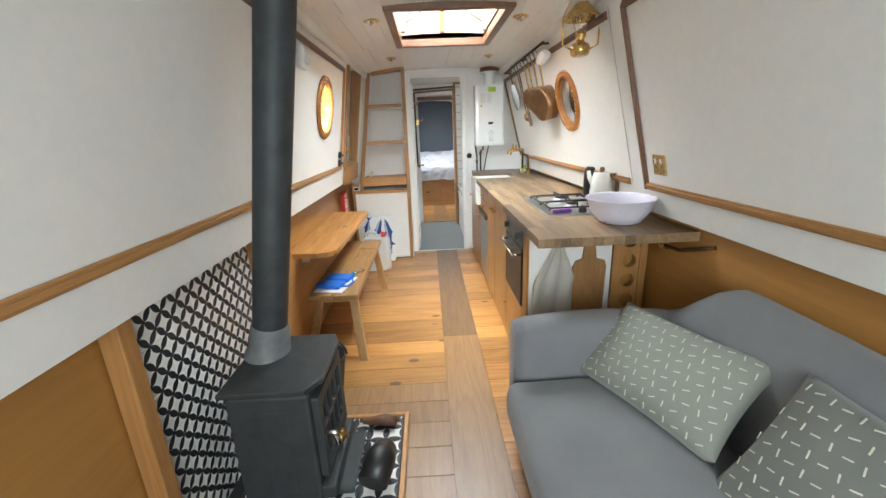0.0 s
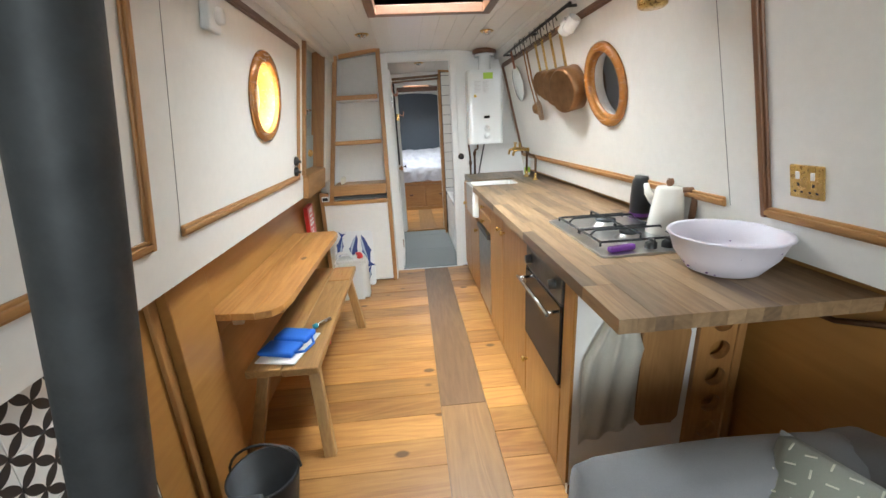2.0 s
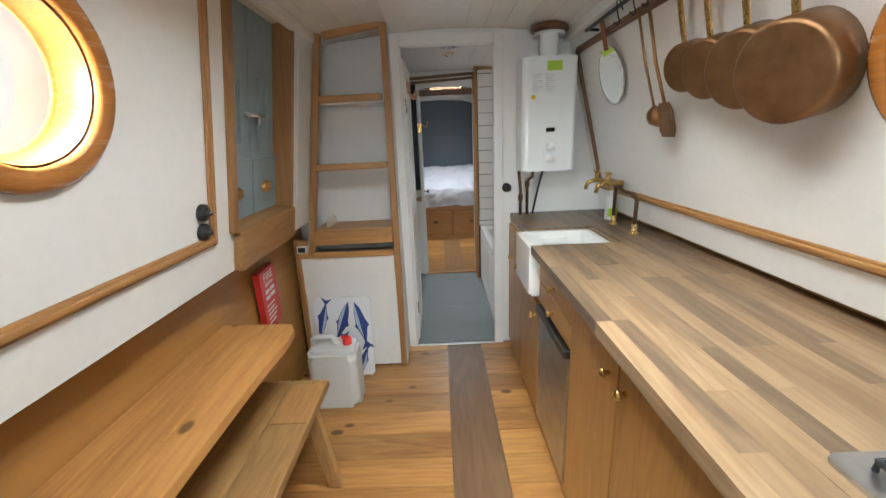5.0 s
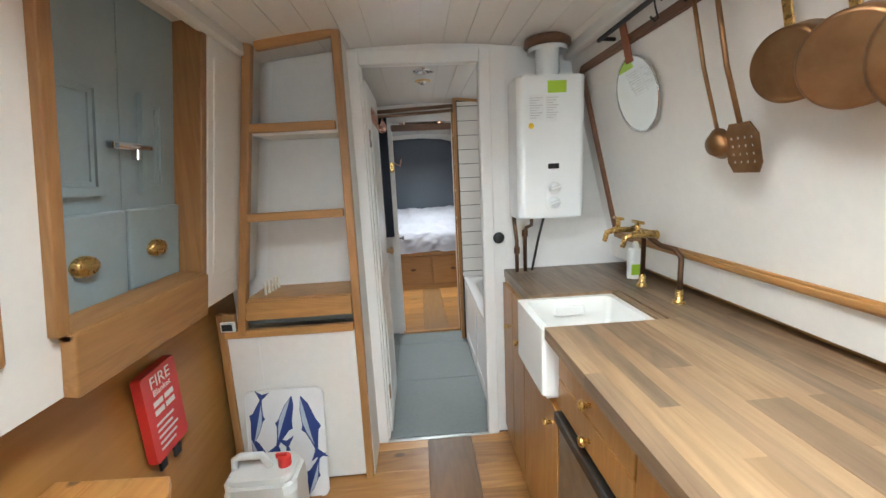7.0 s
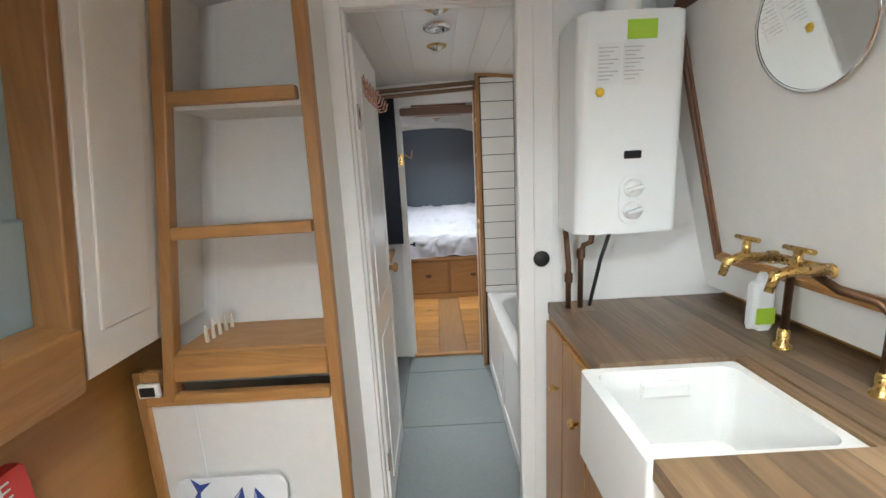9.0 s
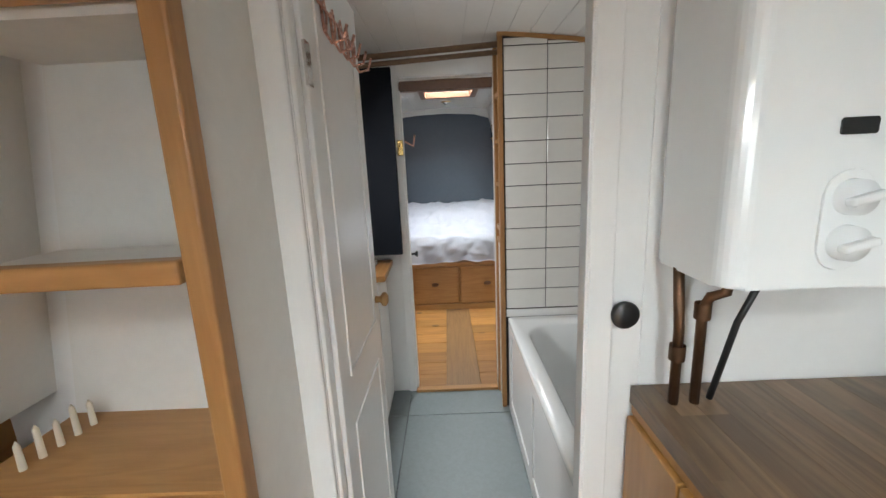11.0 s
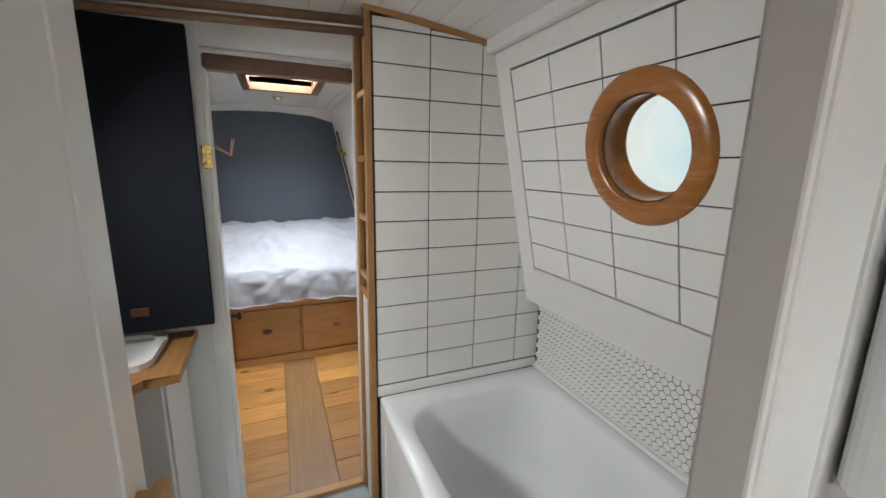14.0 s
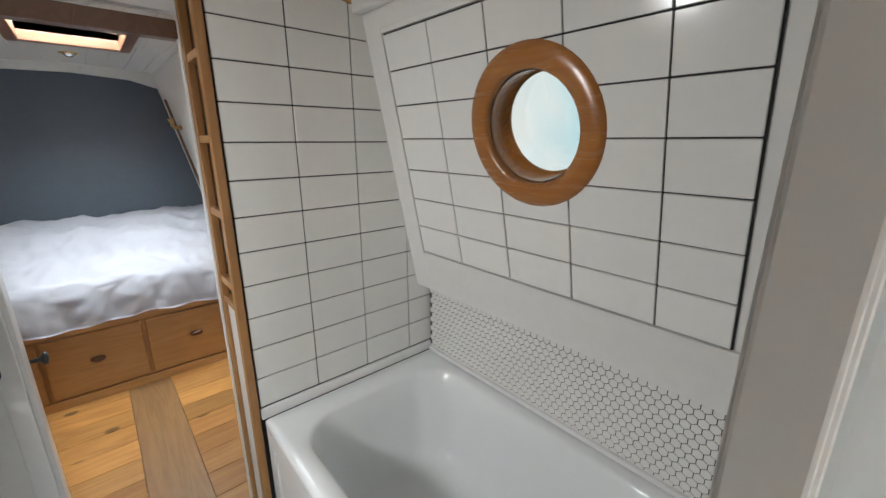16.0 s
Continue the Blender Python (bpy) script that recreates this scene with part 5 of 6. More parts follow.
def lying(c, u, v):
    u, v = Vector(u).normalized(), Vector(v)
    return frame_of(c, u, v - u * v.dot(u))


cushion("cushion", "sage green oblong cushion with pale woven dashes", 0.54, 0.33, 0.12, lying((0.69, 1.25, 0.565), (0.17, -0.49, 0.02), (0.2, 0.08, 0.2)), PILLOW, True)
cushion("cushion", "dark grey-green square cushion with pale dashes", 0.48, 0.38, 0.12, lying((0.765, 0.70, 0.585), (0.06, -1, 0), (0.16, 0, 0.24)), PILLOW_DARK, True)

# ---- wall things, worktop side ----
rail = thing("pan_rail", "dark iron rail with hooks on the cabin side", "rail")


def on_r(y, z, off):
    return R_FACE @ Vector((-y, z * RN, off))


Shape().tube([on_r(4.22, 1.845, 0.05), on_r(2.9, 1.86, 0.05)], 0.008).tube([on_r(4.2, 1.83, 0), on_r(4.2, 1.845, 0.05)], 0.007).tube([on_r(2.95, 1.85, 0), on_r(2.95, 1.86, 0.05)], 0.007).tube([on_r(3.55, 1.85, 0), on_r(3.55, 1.853, 0.05)], 0.007).done("bar", IRON, rail)
s = Shape()
for y in (3.1, 3.2, 3.3, 3.4, 3.5, 3.63, 3.72, 3.85):
    s.tube([on_r(y, 1.83, 0.045), on_r(y, 1.865, 0.05), on_r(y, 1.865, 0.062), on_r(y, 1.82, 0.066), on_r(y, 1.79, 0.064), on_r(y, 1.785, 0.075), on_r(y, 1.80, 0.085)], 0.0028, 6)
s.done("hook", IRON, rail)


def saucepan(y, z, r, depth=0.07):
    root = thing("saucepan", "copper saucepan with a long brass handle hanging from the rail", "saucepan", "copper pans on the rail")
    m = R_FACE @ Matrix.Translation((-y, z * RN, 0.012)) @ Matrix.Rotation(radians(14), 4, "Y")
    Shape().lathe([(0, depth), (r * 0.87, depth), (r * 0.9, depth), (r * 0.97, depth - 0.006), (r, 0.0), (r - 0.003, 0.0), (r * 0.95, depth - 0.008), (0, depth - 0.004)], m, 40).done("pan", COPPER, root)
    L = (1.79 - z) * RN - 0.0
    Shape().box(-0.009, 0.009, r * 0.93, L, 0.03, 0.036, 0.002, m).lathe([(0.004, 0.0), (0.012, 0.0), (0.012, 0.004), (0.004, 0.004)], m @ Matrix.Translation((0, L, 0.03)), 16, True).done("handle", BRASS, root)
    return root


saucepan(3.1, 1.505, 0.115, 0.09)
saucepan(3.24, 1.53, 0.10, 0.08)
saucepan(3.38, 1.55, 0.085, 0.07)
saucepan(3.5, 1.57, 0.075, 0.06)
slice_ = thing("fish_slice", "perforated copper slice hanging from the rail", "slice")
m = R_FACE @ Matrix.Translation((-3.645, 1.415 * RN, 0.045))
Shape().holed([(x * 0.052, y * 0.062) for x, y in ((-0.75, -1), (0.75, -1), (1, -0.6), (1, 0.5), (0.6, 1), (-0.6, 1), (-1, 0.5), (-1, -0.6))], [circle(-0.03 + 0.02 * i, -0.035 + 0.02 * j, 0.004, 8) for i in range(4) for j in range(4)], 0.003, m).done("blade", COPPER, slice_)
Shape().tube([m @ Vector((0, 0.06, 0)), m @ Vector((0, 0.2, 0.012)), m @ Vector((0, 0.38, 0.01))], 0.006, 8).done("handle", COPPER, slice_)
m2 = R_FACE @ Matrix.Translation((-3.725, 1.43 * RN, 0.04))
ladle = thing("ladle", "copper ladle hanging from the rail", "ladle")
Shape().lathe([(0, 0.03), (0.025, 0.024), (0.042, 0.0), (0.04, 0.0), (0.023, 0.021), (0, 0.027)], m2, 24).done("bowl", COPPER, ladle)
Shape().tube([m2 @ Vector((0, 0.04, 0.002)), m2 @ Vector((0, 0.2, 0.012)), m2 @ Vector((0, 0.385, 0.01))], 0.005, 8).done("handle", COPPER, ladle)
mir = thing("mirror", "round mirror hanging from a leather strap", "mirror")
mm = R_FACE @ Matrix.Translation((-4.09, 1.622 * RN, 0.02)) @ Matrix.Scale(1.08, 4)
Shape().prism(circle(0, 0, 0.115, 64), 0.006, mm).done("glass", MIRROR, mir)
Shape().lathe([(0.1135, 0.0), (0.1185, 0.001), (0.1185, 0.008), (0.1135, 0.007)], mm, 48).done("rim", CHROME, mir)
Shape().box(-0.018, 0.018, 0.1, 0.225, 0.004, 0.01, 0.002, mm).done("strap", paint("tan_leather", (0.25, 0.075, 0.03), 0.6), mir)

for i, y in enumerate((2.93, 2.99)):
    mug = thing("mug", "white mug hanging from the rail", "mug", "mugs on the rail")
    c = on_r(y, 1.80, 0.06)
    Shape().lathe([(0, 0), (0.035, 0), (0.038, 0.006), (0.038, 0.08), (0.035, 0.08), (0.034, 0.008), (0, 0.008)], Matrix.Translation(c) @ pose(0, 0, -0.045, 40, 20, 0) @ Matrix.Scale(0.8, 4), 24).done("cup", CERAMIC, mug)

sockt = thing("socket_brass", "brass double socket on the cabin side", "socket")
Shape().box(-1.865, -1.775, 1.1200 * RN, 1.2050 * RN, 0.0005, 0.008, 0.003, R_FACE).done("plate", BRASS, sockt)
Shape().box(-1.845, -1.835, 1.1700 * RN, 1.1900 * RN, 0.008, 0.012, 0.002, R_FACE).box(-1.805, -1.795, 1.1700 * RN, 1.1900 * RN, 0.008, 0.012, 0.002, R_FACE).done("switch", PAPER, sockt)
s = Shape()
for cx in (-1.840, -1.800):
    s.box(cx - 0.003, cx + 0.003, 1.1520 * RN, 1.1600 * RN, 0.0075, 0.0085, 0, R_FACE).box(cx - 0.012, cx - 0.006, 1.1350 * RN, 1.1400 * RN, 0.0075, 0.0085, 0, R_FACE).box(cx + 0.006, cx + 0.012, 1.1350 * RN, 1.1400 * RN, 0.0075, 0.0085, 0, R_FACE)
s.done("pin_hole", BLACK, sockt)

# taps
tap = thing("taps", "pair of brass bib taps on copper pipes over the sink", "taps")
s = Shape()
s.tube([(0.90, 4.17, 0.9), (0.90, 4.17, 1.09), (0.885, 4.15, 1.115), (0.86, 4.1, 1.12)], 0.009).tube([(0.905, 3.95, 0.9), (0.905, 3.95, 1.06), (0.895, 3.97, 1.085), (0.88, 4.03, 1.09), (0.86, 4.08, 1.12)], 0.009)
s.done("pipe", OLD_COPPER, tap)
for y in (4.20, 4.06):
    s = Shape().tube([(0.88, y, 1.125), (0.80, y, 1.13), (0.765, y, 1.12), (0.755, y, 1.085)], 0.011, 12, [0.011, 0.013, 0.011, 0.009])
    s.tube([(0.81, y, 1.13), (0.81, y, 1.17)], 0.009).tube([(0.81, y - 0.035, 1.175), (0.81, y + 0.035, 1.175)], 0.006, 8)
    s.lathe([(0.017, 0), (0.017, 0.014)], frame_of((0.87, y, 1.125), (0, 1, 0), (0, 0, 1)), 12)
    s.done("tap", BRASS, tap)
for x, y in ((0.90, 4.17), (0.905, 3.95)):
    Shape().lathe([(0.02, 0), (0.02, 0.008), (0.013, 0.012), (0.013, 0.045), (0.01, 0.05)], pose(x, y, 0.9), 16).done("flange", BRASS, tap)
Shape().tube([(0.88, 4.075, 1.125), (0.88, 4.185, 1.125)], 0.012).done("cross_pipe", BRASS, tap)
soap = thing("soap_bottle", "clear washing-up liquid bottle with a green label", "bottle")
Shape().prism(rounded(0.905, 0.965, 4.27, 4.31, 0.015), 0.13, pose(0, 0, 0.9005), 0.01).lathe([(0.015, 0.125), (0.013, 0.15), (0.008, 0.16), (0, 0.16)], pose(0.935, 4.29, 0.9005), 16).done("bottle", PAPER, soap)
Shape().box(0.91, 0.96, 4.266, 4.2695, 0.92, 0.965).done("label", GREEN, soap)

# hanging towel and board on the end panel
towel = thing("tea_towel", "cream tea towel hanging on the white end panel", "tea towel")
rows = []
for i in range(14):
    v = i / 13
    z = 0.80 - 0.52 * v
    half = 0.012 + 0.09 * min(1, v * 2.6)
    row = []
    for k in range(25):
        u = k / 24 * 2 - 1
        row.append((0.578 + u * half - 0.025 * min(1, v * 2), 1.99 - 0.014 * (1 + math.sin(u * 8 + v * 4)) * (0.4 + 0.8 * v * (1.3 - v)), z + 0.03 * u * v))
    rows.append(row)
s = Shape().sheet(rows)
bmesh.ops.solidify(s.bm, geom=s.bm.faces[:], thickness=0.003)
s.done("cloth", TOWEL, towel, True)
Shape().lathe([(0.008, 0), (0.005, 0.02), (0, 0.022)], frame_of((0.578, 2.002, 0.80), (1, 0, 0), (0, 0, 1)), 12).done("hook", BRASS, towel)
board = thing("chopping_board", "oak paddle chopping board hanging on the end panel", "chopping board")
Shape().prism([(0.68, 0.30), (0.79, 0.30), (0.812, 0.325), (0.82, 0.66), (0.81, 0.69), (0.765, 0.70), (0.758, 0.79), (0.745, 0.81), (0.72, 0.81), (0.708, 0.79), (0.702, 0.70), (0.665, 0.69), (0.652, 0.66), (0.658, 0.325)], 0.018, frame_of((0, 2.0, 0), (1, 0, 0), (0, 0, 1)), 0.003).done("paddle", BOARD, board)
Shape().lathe([(0.004, -0.001), (0.004, 0.026), (0.01, 0.028), (0, 0.031)], frame_of((0.732, 2.003, 0.792), (1, 0, 0), (0, 0, 1)), 12).done("peg", BRASS, board)

valve = thing("gas_valve", "brass and copper gas valve on the lining behind the sofa", "valve")
Shape().tube([(1.055, 1.95, 0.80), (1.02, 1.945, 0.80), (1.01, 1.87, 0.80), (1.03, 1.75, 0.80), (1.055, 1.58, 0.86)], 0.008).done("pipe", OLD_COPPER, valve)
Shape().lathe([(0.014, 0), (0.02, 0.01), (0.014, 0.03), (0.014, 0.05)], pose(1.012, 1.87, 0.80, 90, 0, 0), 14).tube([(1.012, 1.84, 0.80), (1.012, 1.84, 0.83), (0.985, 1.84, 0.835)], 0.006, 8).done("valve", BRASS, valve)

# oil lamp
lamp = thing("oil_lamp", "brass hanging oil lamp with a glass chimney", "lamp")
lp = pose(0.705, 2.2, 1.652)
Shape().lathe([(0, 0), (0.035, 0), (0.042, 0.006), (0.046, 0.03), (0.04, 0.05), (0.02, 0.06), (0.016, 0.075), (0.026, 0.085), (0.024, 0.1), (0.015, 0.105)], lp, 32).done("font", BRASS, lamp)
Shape().lathe([(0.022, 0.1), (0.034, 0.13), (0.03, 0.16), (0.02, 0.21), (0.0185, 0.21), (0.0285, 0.16), (0.0325, 0.13), (0.0205, 0.1)], lp, 28).done("chimney", GLASS, lamp)
Shape().lathe([(0.03, 0.225), (0.085, 0.165), (0.09, 0.16), (0.088, 0.158), (0.03, 0.22)], lp, 36).done("smoke_shade", BRASS, lamp)
Shape().tube([lp @ Vector(p) for p in ((-0.046, 0, 0.03), (-0.085, 0, 0.05), (-0.088, 0, 0.16), (-0.05, 0, 0.25), (0, 0, 0.28), (0.05, 0, 0.25), (0.088, 0, 0.16), (0.085, 0, 0.05), (0.046, 0, 0.03))], 0.004, 8).done("bail", BRASS, lamp)

# alarm and switches on the west side
alarm = thing("alarm", "white plastic detector on the cabin side", "detector")
Shape().box(2.29, 2.38, 1.66 * LN, 1.77 * LN, 0.0005, 0.03, 0.008, L_FACE).lathe([(0.026, 0.03), (0.024, 0.044), (0.01, 0.046), (0, 0.046)], L_FACE @ Matrix.Translation((2.35, 1.71 * LN, 0)), 24).done("case", PAPER, alarm)
swt = thing("light_switch", "pair of round black switches on the cabin side", "switch")
for z in (1.125, 1.185):
    Shape().lathe([(0.027, 0.0), (0.027, 0.012), (0.022, 0.018), (0.008, 0.02), (0.007, 0.034), (0, 0.035)], L_FACE @ Matrix.Translation((3.345, z * LN, 0.001)), 24).done("switch", BLACK, swt)

# ---- ceiling lights ----
def downlight(x, y):
    root = thing("downlight", "round brass ceiling spotlight", "ceiling light", "brass ceiling lights")
    m = pose(x, y, ceiling_z(x) - 0.0005, 180, 0, 0)
    Shape().lathe([(0.048, 0), (0.046, 0.006), (0.034, 0.008), (0.03, 0.002)], m, 28).done("bezel", BRASS, root)
    Shape().lathe([(0.03, 0.002), (0.022, 0.016), (0.012, 0.024), (0, 0.026)], m, 24).done("lamp_front", CHROME, root)


for x, y in ((-0.316, 3.826), (0.519, 3.843), (-0.322, 2.635), (0.519, 2.641), (0.1, 4.85), (0.1, 5.3), (0.1, 6.2), (0.1, 7.95)):
    downlight(x, y)
vent = thing("ceiling_vent", "round brass roof vent", "vent")
Shape().lathe([(0.06, 0), (0.058, 0.008), (0.035, 0.012), (0.03, 0.004), (0, 0.004)], pose(0.1, 5.05, ceiling_z(0.1) - 0.0005, 180, 0, 0), 28).done("vent", CHROME, vent)

# ---- bathroom ----
door = structure(new("door_2"), "white painted panelled bathroom door standing open", "door")
dm = frame_of((DX0 + 0.018, BULK + 0.045, BZ + 0.01), Vector((0.0, 1, 0)), (0, 0, 1))
s = Shape().box(0, 0.5, 0, 1.8, -0.035, 0, 0.003, dm)
for z0, z1 in ((0.1, 0.72), (0.85, 1.7)):
    for x0, x1 in ((0.08, 0.42),):
        s.holed(rect(x0, x1, z0, z1), [rect(x0 + 0.009, x1 - 0.009, z0 + 0.009, z1 - 0.009)], 0.004, dm)
s.done("leaf", GLOSS, door)
Shape().lathe([(0.012, 0), (0.01, 0.016), (0.022, 0.024), (0.024, 0.034), (0.014, 0.042), (0, 0.043)], dm @ Matrix.Translation((0.455, 0.914, 0)), 24).done("knob", BENCH_Z, door)
Shape().box(-0.008, 0.02, 1.5, 1.58, -0.002, 0.004, 0, dm).box(-0.008, 0.02, 0.2, 0.28, -0.002, 0.004, 0, dm).done("hinge", CHROME, door)
hooks = thing("coat_hooks", "row of copper wire coat hooks on the door", "hooks")
ROSE = metal("rose_copper", (0.75, 0.42, 0.33), 0.25)
s = Shape()
for i in range(5):
    u = 0.13 + 0.07 * i
    s.tube([dm @ Vector(p) for p in ((u, 1.695, 0.003), (u, 1.635, 0.006), (u, 1.610, 0.02), (u, 1.615, 0.045), (u, 1.645, 0.055))], 0.0035, 8)
    s.tube([dm @ Vector(p) for p in ((u, 1.675, 0.004), (u + 0.02, 1.705, 0.004), (u + 0.035, 1.675, 0.004), (u + 0.02, 1.635, 0.004), (u, 1.655, 0.004))], 0.003, 8)
s.tube([dm @ Vector((0.1, 1.685, 0.004)), dm @ Vector((0.45, 1.685, 0.004))], 0.003, 8)
s.done("hook", ROSE, hooks)

# tiled partition at the foot of the bath with an aisle-side shelf
part = structure(Shape().prism([(0.359, BZ), (1.11, BZ), (1.11, BGUN), (xb(BGUN), BGUN), (xb(1.86), 1.86), (0.7, 1.893), (0.571, 1.908), (0.359, 1.934)], 0.012, frame_of((0, TILED + 0.012, 0), (1, 0, 0), (0, 0, 1))).done("wall_tiled", GROUT), "white tiled partition at the foot of the bath", "wall")
s = Shape()
s.box(0.334, 0.358, TILED - 0.012, TILED + 0.022, BZ, 1.936, 0.003)
s.box(0.334, 0.358, BEDWALL - 0.04, BEDWALL - 0.006, BZ, 1.93, 0.003)
structure(s.done("post_tiled", OAK_Z), "oak post at the edge of the tiled partition", "post")
pts = [(0.334, 1.937), (0.571, 1.909), (0.70, 1.894), (xb(1.86) + 0.01, 1.872)]
s = Shape()
for (a, za), (b, zb) in zip(pts, pts[1:]):
    s.prism([(a, za), (b, zb), (b, zb + 0.02), (a, za + 0.02)], 0.034, frame_of((0, TILED + 0.022, 0), (1, 0, 0), (0, 0, 1)))
structure(s.done("trim_tiled_top", OAK_X), "oak capping over the tiled partition", "trim")
niche = thing("aisle_shelves", "narrow oak shelves let into the partition", "shelves")
for z in (0.94, 1.01, 1.238, 1.455, 1.679):
    Shape().box(0.337, 0.45, TILED + 0.024, BEDWALL - 0.042, z, z + 0.022, 0.002).done("shelf", OAK_X, niche)
Shape().box(0.45, 0.47, TILED + 0.024, BEDWALL - 0.042, 0.9, 1.9).done("back", DARK_OAK_Z, niche)
Shape().box(0.345, 0.358, TILED + 0.024, BEDWALL - 0.042, BZ, 0.938, 0.002).done("lower_panel", GLOSS, niche)
tl_mesh = {}


def tile_piece(parent, w, h, m, mat=TILE, t=0.008, name="tile"):
    key = (name, round(w, 4), round(h, 4))
    if key not in tl_mesh:
        ob = Shape().box(-w / 2, w / 2, -h / 2, h / 2, 0, t, 0.0015, None, 1).done(name, mat, parent)
        tl_mesh[key] = ob.data
    else:
        ob = new(name, tl_mesh[key])
        ob.parent = parent
    ob.matrix_basis = m
    return ob


# bath tub
tub = thing("bathtub", "white enamel bathtub with a white panelled side", "bathtub")
TX0, TX1, TY0, TY1, TZ = 0.368, 1.10, 4.64, 5.846, 0.552
n = 40


def ring(x0, x1, y0, y1, r, z):
    return [(x, y, z) for x, y in rounded(x0, x1, y0, y1, r, 9)]


Shape().sheet([ring(TX0, TX1, TY0, TY1, 0.01, TZ - 0.03), ring(TX0, TX1, TY0, TY1, 0.01, TZ - 0.006), ring(TX0 + 0.006, TX1 - 0.006, TY0 + 0.006, TY1 - 0.006, 0.01, TZ),
               ring(TX0 + 0.06, TX1 - 0.05, TY0 + 0.06, TY1 - 0.10, 0.14, TZ - 0.001), ring(TX0 + 0.072, TX1 - 0.062, TY0 + 0.072, TY1 - 0.112, 0.14, TZ - 0.012),
               ring(TX0 + 0.09, TX1 - 0.075, TY0 + 0.10, TY1 - 0.13, 0.14, TZ - 0.1), ring(TX0 + 0.115, TX1 - 0.10, TY0 + 0.14, TY1 - 0.17, 0.14, TZ - 0.3),
               ring(TX0 + 0.15, TX1 - 0.135, TY0 + 0.19, TY1 - 0.22, 0.12, TZ - 0.37), ring(TX0 + 0.28, TX1 - 0.26, TY0 + 0.45, TY1 - 0.45, 0.03, TZ - 0.385)], closed=True).done("tub", ENAMEL, tub, True)
Shape().box(TX0 + 0.01, TX0 + 0.024, TY0, TY1, BZ, TZ - 0.03, 0.002).box(TX0 + 0.002, TX0 + 0.011, TY0, TY1, BZ, BZ + 0.07, 0.002).box(TX0 + 0.002, TX0 + 0.011, TY0, TY1, TZ - 0.09, TZ - 0.03, 0.002).box(TX0 + 0.002, TX0 + 0.011, TY1 - 0.06, TY1, BZ + 0.07, TZ - 0.09, 0.002).box(TX0 + 0.002, TX0 + 0.011, 5.25, 5.31, BZ + 0.07, TZ - 0.09, 0.002).done("side_panel", GLOSS, tub)

# vanity and dark cupboard across the aisle
van = thing("vanity", "white vanity cupboard with an oak top and inset basin", "vanity")
Shape().box(-0.88, -0.305, 5.74, BEDWALL - 0.01, BZ, 0.81, 0.003).done("body", GLOSS, van)
Shape().box(-0.304, -0.296, 5.76, 6.02, BZ + 0.06, 0.78, 0.003).done("door", GLOSS, van)
Shape().prism([(-0.89, 5.50), (-0.46, 5.52), (-0.335, 5.70), (-0.248, 5.705), (-0.256, 6.05), (-0.89, 6.05)], 0.03, pose(0, 0, 0.815), 0.004).done("top", OAK, van)
Shape().holed(rounded(-0.76, -0.33, 5.75, 6.03, 0.05), [rounded(-0.73, -0.36, 5.78, 6.0, 0.05)], 0.02, pose(0, 0, 0.8455)).prism(rounded(-0.735, -0.355, 5.775, 6.005, 0.05), 0.003, pose(0, 0, 0.846)).done("basin", CERAMIC, van)
dark = thing("dark_cupboard", "tall black painted cupboard above the vanity", "cupboard")
Shape().box(-0.62, -0.183, 5.94, 5.965, 0.896, 1.845, 0.004).done("door", NAVY, dark)
Shape().box(-0.62, -0.2, 5.966, BEDWALL - 0.014, 0.90, 1.84).done("body", NAVY, dark)
Shape().box(-0.41, -0.36, 5.934, 5.941, 0.95, 0.98, 0.002).done("hinge", OLD_COPPER, dark)
# curtain rods across the aisle
beam = structure(Shape().tube([(-0.62, TILED - 0.03, 1.85), (-0.1, TILED - 0.03, 1.872), (0.33, TILED - 0.03, 1.892)], 0.014, 10).tube([(-0.62, TILED - 0.032, 1.815), (-0.1, TILED - 0.032, 1.838), (0.33, TILED - 0.032, 1.858)], 0.012, 10).done("beam_aisle", WALNUT), "pair of dark wooden rods under the ceiling", "rod")

# bedroom bulkhead
BD0, BD1, BDT = -0.165, 0.332, 1.747
outline = [(-0.89, 0), (BD0, 0), (BD0, BDT + 0.07), (BD1, BDT + 0.07), (BD1, 0), (1.06, 0), (1.06, 0.94), (xb(0.94), 0.94), (xb(1.84), 1.86)] + [(x, ceiling_z(x)) for x in (0.6, 0.35, 0.1, -0.2, -0.5)] + [(xl(1.9), 1.9), (xl(0.94), 0.94), (-0.89, 0.94)]
structure(Shape().holed(outline, [], 0.03, frame_of((0, BEDWALL + 0.03, 0), (1, 0, 0), (0, 0, 1))).done("wall_bedroom_bulkhead", GLOSS), "white painted bulkhead with the bedroom doorway", "wall")
structure(Shape().box(BD0 - 0.045, BD0, BEDWALL - 0.012, BEDWALL - 0.001, BZ, 1.88, 0.003).box(BD0, BD0 + 0.012, BEDWALL, BEDWALL + 0.06, BZ, 1.81, 0.002).done("trim_bedroom_door", GLOSS), "white painted bedroom door lining", "door frame")
structure(Shape().box(BD0, BD1, BEDWALL + 0.0, BEDWALL + 0.05, BDT, BDT + 0.05, 0.004).done("lintel_bedroom", DARK_OAK), "dark stained wooden lintel over the bedroom doorway", "lintel")
bdoor = structure(Shape().box(0, 0.46, 0, 1.58, -0.03, 0, 0.003, frame_of((BD0 - 0.01, BEDWALL + 0.06, BZ + 0.02), (-0.12, 1, 0), (0, 0, 1))).done("door_3", GLOSS), "white bedroom door standing open", "door")
bk = thing("bedroom_door_fittings", "brass hinge, copper hook and dark knob by the bedroom door", "door fittings")
